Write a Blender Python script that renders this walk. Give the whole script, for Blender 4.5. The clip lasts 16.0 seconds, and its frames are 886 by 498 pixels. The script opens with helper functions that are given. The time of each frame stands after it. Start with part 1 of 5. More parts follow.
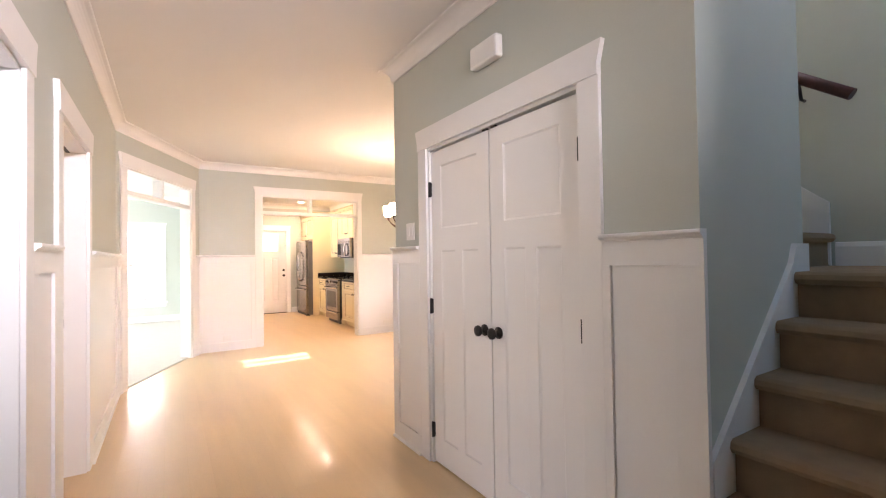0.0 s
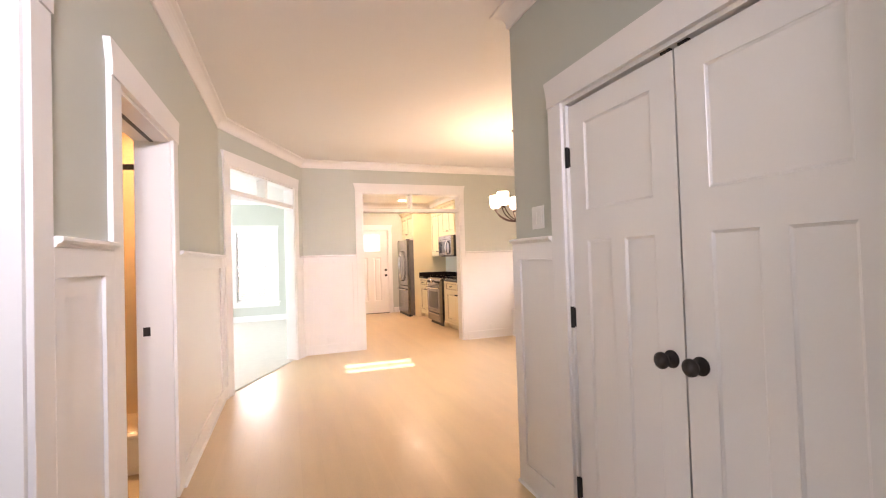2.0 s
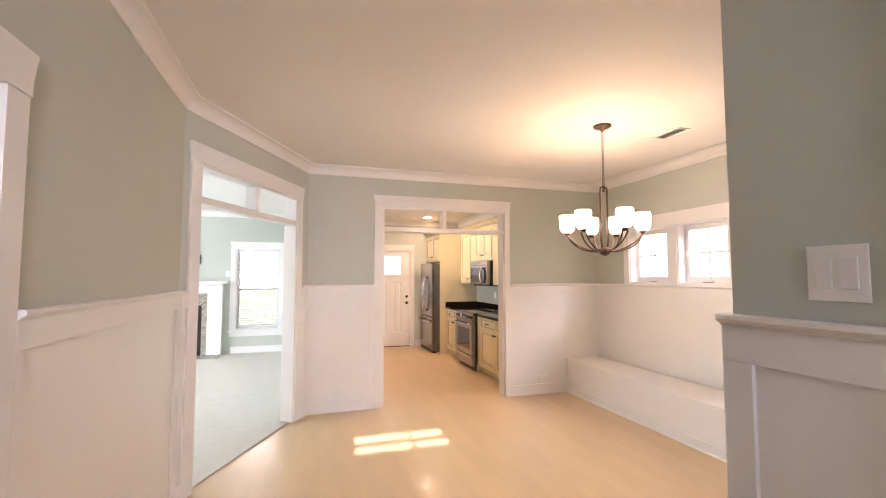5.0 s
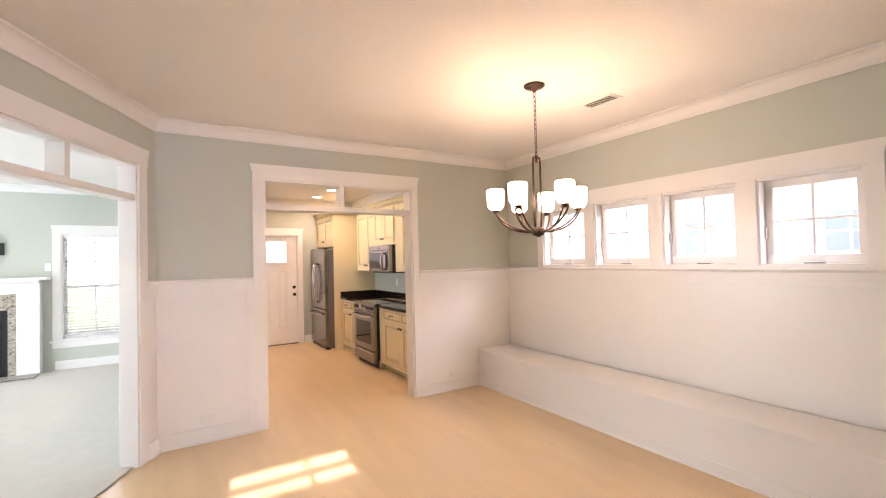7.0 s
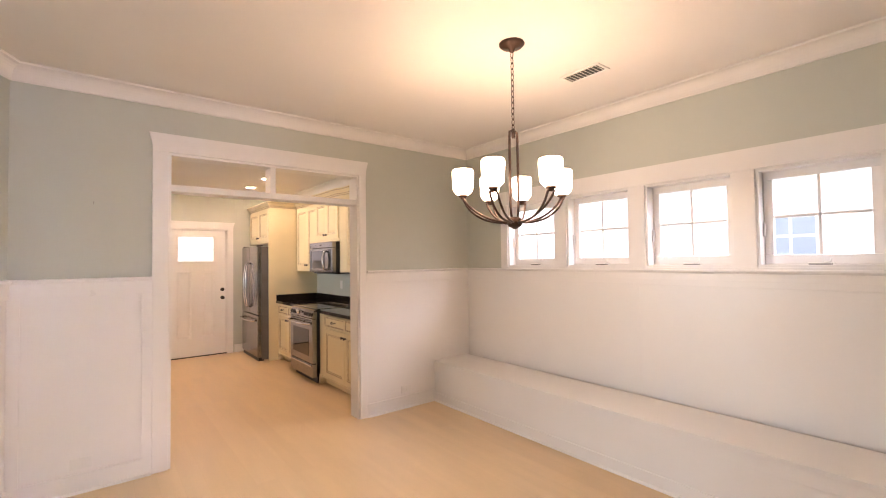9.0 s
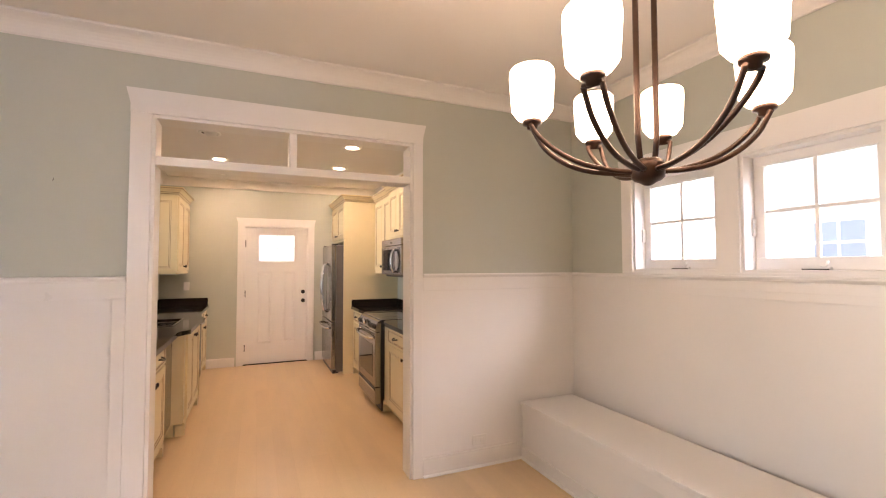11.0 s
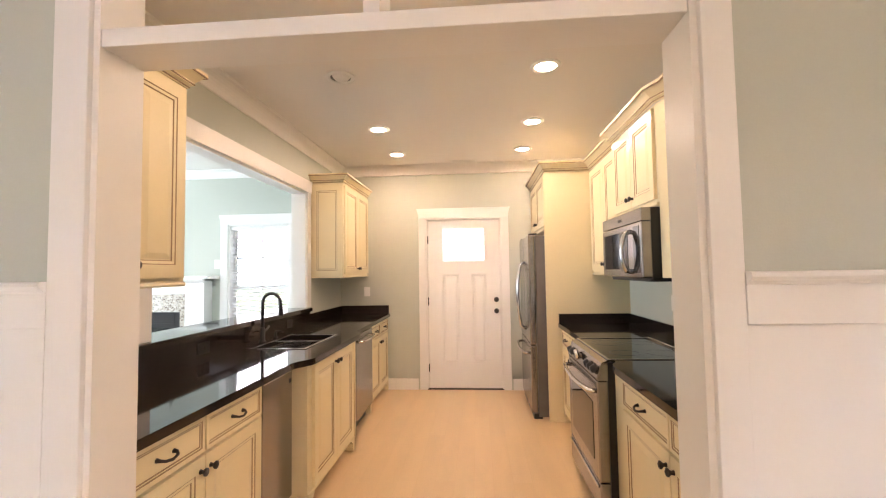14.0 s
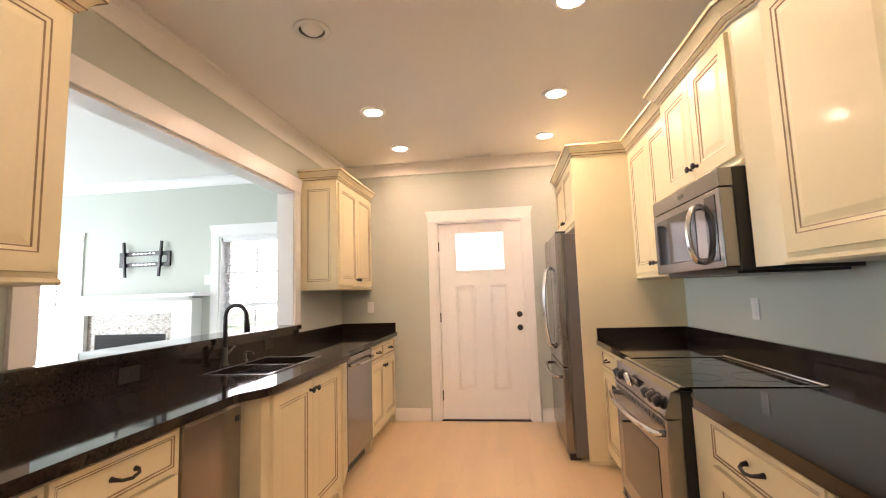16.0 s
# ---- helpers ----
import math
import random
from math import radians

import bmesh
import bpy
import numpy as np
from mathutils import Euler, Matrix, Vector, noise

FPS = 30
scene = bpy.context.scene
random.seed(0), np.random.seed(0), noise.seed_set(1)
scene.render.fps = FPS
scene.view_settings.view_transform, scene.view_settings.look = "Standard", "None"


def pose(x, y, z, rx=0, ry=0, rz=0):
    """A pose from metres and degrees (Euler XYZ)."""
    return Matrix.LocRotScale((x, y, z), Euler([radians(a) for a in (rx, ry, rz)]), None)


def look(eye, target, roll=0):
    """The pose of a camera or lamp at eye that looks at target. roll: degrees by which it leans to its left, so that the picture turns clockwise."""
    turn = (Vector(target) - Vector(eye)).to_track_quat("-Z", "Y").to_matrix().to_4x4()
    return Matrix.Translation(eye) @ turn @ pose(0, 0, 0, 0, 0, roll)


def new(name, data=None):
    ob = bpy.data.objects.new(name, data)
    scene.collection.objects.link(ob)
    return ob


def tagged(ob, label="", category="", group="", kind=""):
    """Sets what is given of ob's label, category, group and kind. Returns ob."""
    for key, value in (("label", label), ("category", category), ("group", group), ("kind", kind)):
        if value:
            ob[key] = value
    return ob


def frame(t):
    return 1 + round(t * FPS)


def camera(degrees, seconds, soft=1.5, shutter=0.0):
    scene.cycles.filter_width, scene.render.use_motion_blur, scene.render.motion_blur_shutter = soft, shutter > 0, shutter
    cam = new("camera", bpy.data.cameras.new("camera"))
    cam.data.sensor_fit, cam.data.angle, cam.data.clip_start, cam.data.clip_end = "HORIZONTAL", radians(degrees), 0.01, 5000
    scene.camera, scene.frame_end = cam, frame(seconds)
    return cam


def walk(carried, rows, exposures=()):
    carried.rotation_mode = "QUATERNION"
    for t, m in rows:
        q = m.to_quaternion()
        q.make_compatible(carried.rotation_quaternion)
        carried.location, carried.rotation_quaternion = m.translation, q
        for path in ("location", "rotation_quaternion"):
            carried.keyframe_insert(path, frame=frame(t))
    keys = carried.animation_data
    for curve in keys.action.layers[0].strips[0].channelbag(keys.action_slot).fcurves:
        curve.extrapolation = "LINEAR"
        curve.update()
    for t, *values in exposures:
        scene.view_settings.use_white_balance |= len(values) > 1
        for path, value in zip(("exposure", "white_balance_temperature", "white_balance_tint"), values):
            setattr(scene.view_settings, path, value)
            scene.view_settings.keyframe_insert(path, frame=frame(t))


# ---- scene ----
cam = camera(90.8, 16.0, soft=1.15)
PATH = [
    (0, (0.417, 0.449, 1.327), (1.481, 2.142, 1.364), -0.9),
    (0.5, (0.464, 0.577, 1.32), (1.472, 2.305, 1.329), -1.3),
    (1, (0.509, 0.742, 1.312), (1.426, 2.519, 1.316), -1.5),
    (1.5, (0.558, 0.926, 1.314), (1.35, 2.762, 1.329), -1.7),
    (2, (0.605, 1.152, 1.309), (1.27, 3.038, 1.351), -1.8),
    (2.5, (0.628, 1.389, 1.338), (1.201, 3.304, 1.405), -1.5),
    (3, (0.647, 1.643, 1.377), (1.172, 3.57, 1.481), -0.9),
    (3.2, (0.676, 1.695, 1.416), (1.199, 3.623, 1.505), -0.1),
    (5.5, (0.796, 2.794, 1.516), (1.445, 4.681, 1.645), -0.3),
    (6, (0.812, 2.987, 1.53), (1.592, 4.826, 1.634), -1.0),
    (6.5, (0.861, 3.14, 1.521), (1.781, 4.914, 1.601), -1.1),
    (7, (0.915, 3.291, 1.529), (1.965, 4.993, 1.575), -1.4),
    (7.5, (0.979, 3.461, 1.516), (2.102, 5.115, 1.553), -1.2),
    (8, (1.035, 3.598, 1.519), (2.243, 5.193, 1.56), -1.0),
    (8.2, (1.071, 3.642, 1.516), (2.316, 5.206, 1.568), -0.8),
    (10.3, (1.822, 4.396, 1.457), (2.967, 6.033, 1.549), -0.2),
    (10.5, (1.972, 4.505, 1.475), (3.029, 6.201, 1.557), -0.2),
    (11, (2.187, 4.745, 1.459), (2.973, 6.582, 1.537), -0.1),
    (11.5, (2.356, 5.023, 1.447), (2.875, 6.953, 1.513), -0.0),
    (12, (2.472, 5.334, 1.461), (2.799, 7.307, 1.515), -0.2),
    (12.5, (2.534, 5.649, 1.451), (2.658, 7.644, 1.5), 0.2),
    (13, (2.573, 5.999, 1.45), (2.548, 7.999, 1.498), 0.2),
    (13.5, (2.621, 6.307, 1.451), (2.534, 8.304, 1.517), -0.4),
    (14, (2.657, 6.569, 1.417), (2.497, 8.56, 1.518), -0.9),
    (14.5, (2.649, 6.807, 1.369), (2.429, 8.79, 1.51), -1.2),
    (15, (2.672, 6.985, 1.337), (2.406, 8.959, 1.52), -1.6),
    (15.5, (2.694, 7.151, 1.312), (2.444, 9.125, 1.52), -2.0),
    (16, (2.715, 7.27, 1.296), (2.448, 9.242, 1.501), -1.9),
]
EXPOSURES = [(0, 3.32, 7150, 33), (1.5, 3.26, 7150, 34), (3, 2.90, 7150, 33), (5.5, 2.70, 6900, 32), (8, 2.64, 6950, 33), (10.5, 2.40, 7100, 32), (11.5, 2.58, 6900, 31), (12.5, 2.86, 6650, 29), (13.5, 2.88, 6600, 27), (14.5, 2.74, 6700, 27), (16, 2.67, 6750, 29)]
walk(cam, [(t, look(eye, target, roll)) for t, eye, target, roll in PATH], EXPOSURES)

# ---- world, sun and added fill lamps ----
SUN_ELEV, SUN_AZ = 17.0, 5.0          # the sun stands low beyond the street door
world = bpy.data.worlds.new("sky")
scene.world = world
world.use_nodes = True
sky = world.node_tree.nodes.new("ShaderNodeTexSky")
sky.sky_type, sky.sun_disc = "NISHITA", False
sky.sun_elevation, sky.sun_rotation = radians(SUN_ELEV), radians(180 + SUN_AZ)
back_node = world.node_tree.nodes["Background"]
back_node.inputs[1].default_value = 0.12
world.node_tree.links.new(sky.outputs[0], back_node.inputs[0])


def lamp(name, kind, m, power, color, size=0.1, size_y=None, spread=None):
    data = bpy.data.lights.new(name, kind)
    data.energy, data.color = power, color
    if kind == "AREA":
        data.shape = "DISK" if size_y is None else "RECTANGLE"
        data.size = size
        if size_y is not None:
            data.size_y = size_y
        if spread is not None:
            data.spread = radians(spread)
    if kind == "POINT":
        data.shadow_soft_size = size
    ob = new(name, data)
    ob.matrix_world = m
    return ob


sun_way = Vector((math.sin(radians(SUN_AZ)) * math.cos(radians(SUN_ELEV)), math.cos(radians(SUN_AZ)) * math.cos(radians(SUN_ELEV)), -math.sin(radians(SUN_ELEV))))
sun = lamp("sun", "SUN", look((0, 0, 20), Vector((0, 0, 20)) + sun_way), 5.0, (1.0, 0.98, 0.95))
sun.data.angle = radians(0.3)
DAY, WARM = (0.80, 0.90, 1.0), (1.0, 0.77, 0.52)
# unseen fill lamps added in place of daylight, east sky and a bathroom light
lamp("day_fill_living", "AREA", look((-4.42, 9.0, 1.4), (0, 9.0, 1.0)), 40, (0.69, 0.92, 1.0), 3.6, 1.9)
lamp("day_fill_study", "AREA", look((-2.96, 1.9, 1.5), (0.5, 2.2, 1.2)), 2.8, DAY, 1.6, 1.5)
lamp("day_fill_hall", "AREA", look((0.98, -0.86, 2.317), (0.35, 5.0, 1.7)), 2.7, DAY, 0.8, 0.14, 54)
lamp("day_fill_stairs", "AREA", look((2.72, -0.86, 4.0), (2.8, 1.6, 1.8)), 1.7, (0.12, 0.56, 1.0), 0.9, 1.0)
# outside, high above the view: brightens the dining room through its windows
lamp("day_fill_east", "AREA", look((7.2, 3.4, 4.7), (4.6, 5.6, 1.7)), 215, DAY, 7.0, 2.0)
lamp("bath_fill", "AREA", look((-0.6, 5.15, 2.60), (-0.6, 5.15, 0)), 6, (1.0, 0.74, 0.44), 0.3)

# ---- materials ----
def material(name, color, rough=0.5, metal=0.0, vary=0.06, scale=6.0, fine=80.0, bump=0.03, stretch=(1, 1, 1), emit=None, strength=0.0, coat=0.0, spec=0.5, world_space=True):
    """A painted, wooden, stone or metal surface: colour varied by a coarse and a fine noise, with fine relief."""
    m = bpy.data.materials.new(name)
    m.use_nodes = True
    t = m.node_tree
    b = t.nodes["Principled BSDF"]
    b.inputs["Roughness"].default_value, b.inputs["Metallic"].default_value = rough, metal
    b.inputs["Coat Weight"].default_value, b.inputs["Specular IOR Level"].default_value = coat, spec
    b.inputs["Coat Roughness"].default_value = 0.08
    if emit:
        b.inputs["Emission Color"].default_value, b.inputs["Emission Strength"].default_value = (*emit, 1), strength
    co = t.nodes.new("ShaderNodeNewGeometry").outputs["Position"] if world_space else t.nodes.new("ShaderNodeTexCoord").outputs["Object"]
    mp = t.nodes.new("ShaderNodeMapping")
    mp.inputs["Scale"].default_value = stretch
    t.links.new(co, mp.inputs[0])
    coarse, grain = t.nodes.new("ShaderNodeTexNoise"), t.nodes.new("ShaderNodeTexNoise")
    coarse.inputs["Scale"].default_value, coarse.inputs["Detail"].default_value = scale, 4
    grain.inputs["Scale"].default_value, grain.inputs["Detail"].default_value = fine, 3
    t.links.new(mp.outputs[0], coarse.inputs["Vector"])
    t.links.new(mp.outputs[0], grain.inputs["Vector"])
    both = t.nodes.new("ShaderNodeMath")
    both.operation = "MULTIPLY_ADD"
    both.inputs[1].default_value = 0.4
    t.links.new(grain.outputs[0], both.inputs[0])
    t.links.new(coarse.outputs[0], both.inputs[2])
    ramp = t.nodes.new("ShaderNodeValToRGB")
    lo, hi = [min(1, c * (1 - vary)) for c in color], [min(1, c * (1 + vary)) for c in color]
    ramp.color_ramp.elements[0].position, ramp.color_ramp.elements[1].position = 0.45, 0.95
    ramp.color_ramp.elements[0].color, ramp.color_ramp.elements[1].color = (*lo, 1), (*hi, 1)
    t.links.new(both.outputs[0], ramp.inputs[0])
    t.links.new(ramp.outputs[0], b.inputs["Base Color"])
    rr = t.nodes.new("ShaderNodeMapRange")
    rr.inputs["To Min"].default_value, rr.inputs["To Max"].default_value = max(0.02, rough * 0.85), min(1, rough * 1.15)
    t.links.new(coarse.outputs[0], rr.inputs[0])
    t.links.new(rr.outputs[0], b.inputs["Roughness"])
    if bump:
        bp = t.nodes.new("ShaderNodeBump")
        bp.inputs["Strength"].default_value, bp.inputs["Distance"].default_value = bump, 0.01
        t.links.new(grain.outputs[0], bp.inputs["Height"])
        t.links.new(bp.outputs[0], b.inputs["Normal"])
    return m


def glass_material(name, color=(1, 1, 1), rough=0.0):
    m = bpy.data.materials.new(name)
    m.use_nodes = True
    b = m.node_tree.nodes["Principled BSDF"]
    b.inputs["Base Color"].default_value = (*color, 1)
    b.inputs["Roughness"].default_value, b.inputs["Transmission Weight"].default_value, b.inputs["IOR"].default_value = rough, 1.0, 1.45
    return m


def plank_floor(name):
    """Pale maple boards that run along the walk: joints, board-to-board tint and grain."""
    m = material(name, (0.67, 0.488, 0.284), 0.31, 0, 0.06, 2.0, 45.0, 0.015, (4, 0.6, 1), coat=0.15)
    t = m.node_tree
    b = t.nodes["Principled BSDF"]
    brick = t.nodes.new("ShaderNodeTexBrick")
    brick.offset, brick.inputs["Scale"].default_value = 0.37, 1.0
    brick.inputs["Color1"].default_value, brick.inputs["Color2"].default_value = (1.0, 1.0, 1.0, 1), (0.955, 0.945, 0.935, 1)
    brick.inputs["Mortar"].default_value = (0.92, 0.89, 0.86, 1)
    brick.inputs["Mortar Size"].default_value, brick.inputs["Mortar Smooth"].default_value = 0.0012, 0.6
    brick.inputs["Brick Width"].default_value, brick.inputs["Row Height"].default_value = 1.3, 0.13
    geo, swap = t.nodes.new("ShaderNodeNewGeometry"), t.nodes.new("ShaderNodeMapping")
    swap.inputs["Rotation"].default_value = (0, 0, radians(90))
    t.links.new(geo.outputs["Position"], swap.inputs[0])
    t.links.new(swap.outputs[0], brick.inputs["Vector"])
    mix = t.nodes.new("ShaderNodeMix")
    mix.data_type, mix.blend_type = "RGBA", "MULTIPLY"
    mix.inputs[0].default_value = 1.0
    old = b.inputs["Base Color"].links[0].from_socket
    t.links.new(old, mix.inputs[6])
    t.links.new(brick.outputs["Color"], mix.inputs[7])
    t.links.new(mix.outputs[2], b.inputs["Base Color"])
    return m


def mosaic(name, c1, c2, grout, size):
    """Small glass and stone chips with pale grout."""
    m = material(name, c1, 0.25, 0, 0.1, 20, 120, 0.05)
    t = m.node_tree
    b = t.nodes["Principled BSDF"]
    cells, edge = t.nodes.new("ShaderNodeTexVoronoi"), t.nodes.new("ShaderNodeTexVoronoi")
    edge.feature = "DISTANCE_TO_EDGE"
    geo = t.nodes.new("ShaderNodeNewGeometry")
    mp = t.nodes.new("ShaderNodeMapping")
    mp.inputs["Scale"].default_value = (1, 1, 1.6)
    t.links.new(geo.outputs["Position"], mp.inputs[0])
    for v in (cells, edge):
        v.inputs["Scale"].default_value = 1 / size
        t.links.new(mp.outputs[0], v.inputs["Vector"])
    ramp = t.nodes.new("ShaderNodeValToRGB")
    ramp.color_ramp.elements[0].color, ramp.color_ramp.elements[1].color = (*c1, 1), (*c2, 1)
    sep = t.nodes.new("ShaderNodeSeparateColor")
    t.links.new(cells.outputs["Color"], sep.inputs[0])
    t.links.new(sep.outputs[0], ramp.inputs[0])
    step = t.nodes.new("ShaderNodeMath")
    step.operation, step.inputs[1].default_value = "GREATER_THAN", 0.08
    t.links.new(edge.outputs["Distance"], step.inputs[0])
    mix = t.nodes.new("ShaderNodeMix")
    mix.data_type = "RGBA"
    mix.inputs[6].default_value = (*grout, 1)
    t.links.new(step.outputs[0], mix.inputs[0])
    t.links.new(ramp.outputs[0], mix.inputs[7])
    t.links.new(mix.outputs[2], b.inputs["Base Color"])
    return m


PAINT = material("sage_wall_paint", (0.51, 0.535, 0.475), 0.55, vary=0.03, scale=1.2, fine=180, bump=0.05)
WHITE = material("white_trim_paint", (0.80, 0.785, 0.765), 0.30, vary=0.015, scale=2.0, fine=90, bump=0.02)
CEIL = material("ceiling_paint", (0.80, 0.775, 0.745), 0.75, vary=0.02, scale=1.0, fine=220, bump=0.08)
FLOOR = plank_floor("maple_boards")
CARPET = material("cream_carpet", (0.65, 0.62, 0.55), 0.95, vary=0.04, scale=9, fine=420, bump=0.6)
STAIR_CARPET = material("tan_stair_carpet", (0.33, 0.215, 0.125), 0.95, vary=0.14, scale=14, fine=420, bump=0.7)
CREAM = material("cream_cabinet_paint", (0.76, 0.66, 0.43), 0.30, vary=0.03, scale=3, fine=60, bump=0.02, coat=0.15)
GLAZE = material("brown_glaze", (0.30, 0.20, 0.11), 0.5, vary=0.3, scale=14, fine=90, bump=0.0)
GRANITE = material("black_granite", (0.020, 0.0135, 0.011), 0.06, vary=0.35, scale=90, fine=320, bump=0.0, spec=0.42)
STEEL = material("brushed_steel", (0.33, 0.32, 0.325), 0.22, 1.0, 0.03, 2, 60, 0.0, (1, 1, 0.2))
STEEL_H = material("polished_steel", (0.66, 0.66, 0.66), 0.16, 1.0, 0.03, 4, 60, 0.0)
FRIDGE_SIDE = material("taupe_refrigerator_side", (0.15, 0.135, 0.125), 0.4, vary=0.08, scale=8, fine=300, bump=0.1)
DARKSIDE = material("graphite_appliance_side", (0.055, 0.05, 0.048), 0.45, vary=0.1)
BLACKGLASS = material("black_glass", (0.010, 0.010, 0.011), 0.04, vary=0.1, bump=0.0, spec=0.7)
BRONZE = material("oil_rubbed_bronze", (0.022, 0.015, 0.012), 0.42, 0.15, 0.2, 18, 120, 0.03)
CHAND = material("brushed_bronze_arms", (0.055, 0.030, 0.021), 0.36, 0.6, 0.2, 22, 120, 0.03)
IRON = material("matte_black_iron", (0.010, 0.008, 0.007), 0.75, vary=0.2, scale=20)
BLACK = material("black_enamel", (0.012, 0.012, 0.013), 0.35, vary=0.15)
PLATE = material("white_plastic", (0.78, 0.77, 0.74), 0.35, vary=0.02)
REDWOOD = material("dark_red_wood", (0.11, 0.030, 0.022), 0.3, vary=0.25, scale=6, fine=60, stretch=(1, 6, 6), coat=0.4)
TILE = material("tan_shower_tile", (0.42, 0.30, 0.165), 0.3, vary=0.16, scale=4, fine=40, bump=0.03)
STONE = mosaic("mosaic_surround", (0.10, 0.065, 0.045), (0.50, 0.43, 0.35), (0.40, 0.36, 0.31), 0.026)
TUB = material("cream_acrylic", (0.70, 0.60, 0.44), 0.25, vary=0.03, scale=5)
BLIND = material("white_blind_slat", (0.80, 0.80, 0.80), 0.5, vary=0.02)
GLASS = glass_material("window_glass")
SHOWER_GLASS = glass_material("shower_glass", (0.96, 0.98, 0.96))
SHADE = material("lit_frosted_shade", (0.85, 0.80, 0.72), 0.4, vary=0.01, emit=(1.0, 0.78, 0.52), strength=4.3, bump=0.0)
BULB = material("lit_can_lens", (0.9, 0.88, 0.82), 0.4, vary=0.01, emit=(1.0, 0.82, 0.60), strength=6.0, bump=0.0)
SIDING = material("grey_blue_siding", (0.70, 0.75, 0.80), 0.6, vary=0.05, scale=2)
SHINGLE = material("grey_roof_shingle", (0.52, 0.53, 0.55), 0.9, vary=0.2, scale=8)
GRASS = material("lawn_grass", (0.07, 0.10, 0.035), 0.95, vary=0.35, scale=0.8, fine=30, bump=0.4)
LOG = material("ceramic_fire_log", (0.30, 0.22, 0.16), 0.9, vary=0.3, scale=18)


# ---- building helpers ----
def box(bm, x0, x1, y0, y1, z0, z1, mi=0, bevel=0.0):
    v = [bm.verts.new(p) for p in ((x0, y0, z0), (x1, y0, z0), (x1, y1, z0), (x0, y1, z0), (x0, y0, z1), (x1, y0, z1), (x1, y1, z1), (x0, y1, z1))]
    faces = [bm.faces.new([v[i] for i in q]) for q in ((0, 3, 2, 1), (4, 5, 6, 7), (0, 1, 5, 4), (1, 2, 6, 5), (2, 3, 7, 6), (3, 0, 4, 7))]
    for f in faces:
        f.material_index = mi
    if bevel:
        edges = list({e for f in faces for e in f.edges})
        out = bmesh.ops.bevel(bm, geom=edges, offset=bevel, segments=2, affect="EDGES", profile=0.5)
        for f in out["faces"]:
            f.material_index = mi
    return bm


def B(*a, **k):
    return box(bmesh.new(), *a, **k)


def sweep(bm, path, prof, closed=False, mi=0):
    """A closed profile of (out, up) pairs, carried along a path of (x, y, z) in plan with mitred corners; out is to the left of the way."""
    n, rings = len(path), []
    for i, p in enumerate(path):
        p = Vector(p)
        a = (p - Vector(path[i - 1])).to_2d() if i or closed else None
        b = (Vector(path[(i + 1) % n]) - p).to_2d() if i < n - 1 or closed else None
        a, b = (a or b).normalized(), (b or a).normalized()
        na, nb = Vector((-a.y, a.x)), Vector((-b.y, b.x))
        m = (na + nb).normalized()
        m /= max(0.2, m.dot(na))
        rings.append([bm.verts.new((p.x + m.x * o, p.y + m.y * o, p.z + u)) for o, u in prof])
    k = len(prof)
    for i in range(n if closed else n - 1):
        r, q = rings[i], rings[(i + 1) % n]
        for j in range(k):
            bm.faces.new((r[j], q[j], q[(j + 1) % k], r[(j + 1) % k])).material_index = mi
    if not closed:
        bm.faces.new(rings[0][::-1]).material_index = mi
        bm.faces.new(rings[-1]).material_index = mi
    bmesh.ops.recalc_face_normals(bm, faces=bm.faces[:])
    return bm


def tube(bm, pts, r, seg=10, mi=0, flat=1.0):
    """A round bar through points; its ends are capped."""
    pts = [Vector(p) for p in pts]
    rings = []
    side = None
    for i, p in enumerate(pts):
        d = (pts[min(i + 1, len(pts) - 1)] - pts[max(i - 1, 0)]).normalized()
        if side is None:
            side = d.cross(Vector((0, 0, 1)) if abs(d.z) < 0.9 else Vector((1, 0, 0))).normalized()
        side = (side - d * side.dot(d)).normalized()
        up = side.cross(d)
        rr = r[i] if isinstance(r, (list, tuple)) else r
        rings.append([bm.verts.new(p + (side * math.cos(a) + up * math.sin(a) * flat) * rr) for a in (2 * math.pi * k / seg for k in range(seg))])
    for a, b in zip(rings, rings[1:]):
        for k in range(seg):
            f = bm.faces.new((a[k], a[(k + 1) % seg], b[(k + 1) % seg], b[k]))
            f.smooth, f.material_index = True, mi
    bm.faces.new(rings[0][::-1]).material_index = mi
    bm.faces.new(rings[-1]).material_index = mi
    bmesh.ops.recalc_face_normals(bm, faces=bm.faces[:])
    return bm


def lathe(bm, prof, seg=24, at=(0, 0, 0), axis="z", mi=0):
    """Turns (radius, height) pairs round an axis; the ends close where the radius is nil."""
    rings = []
    for r, h in prof:
        ring = []
        for k in range(seg):
            a = 2 * math.pi * k / seg
            c, s = r * math.cos(a), r * math.sin(a)
            p = {"z": (c, s, h), "y": (c, h, s), "x": (h, c, s)}[axis]
            ring.append(bm.verts.new(Vector(at) + Vector(p)))
        rings.append(ring)
    for a, b in zip(rings, rings[1:]):
        for k in range(seg):
            f = bm.faces.new((a[k], a[(k + 1) % seg], b[(k + 1) % seg], b[k]))
            f.smooth, f.material_index = True, mi
    if prof[0][0] > 1e-3 and prof[-1][0] > 1e-3:
        for k in range(seg):
            bm.faces.new((rings[-1][k], rings[-1][(k + 1) % seg], rings[0][(k + 1) % seg], rings[0][k])).material_index = mi
    else:
        bm.faces.new(rings[0]).material_index = mi
        bm.faces.new(rings[-1]).material_index = mi
    bmesh.ops.recalc_face_normals(bm, faces=bm.faces[:])
    return bm


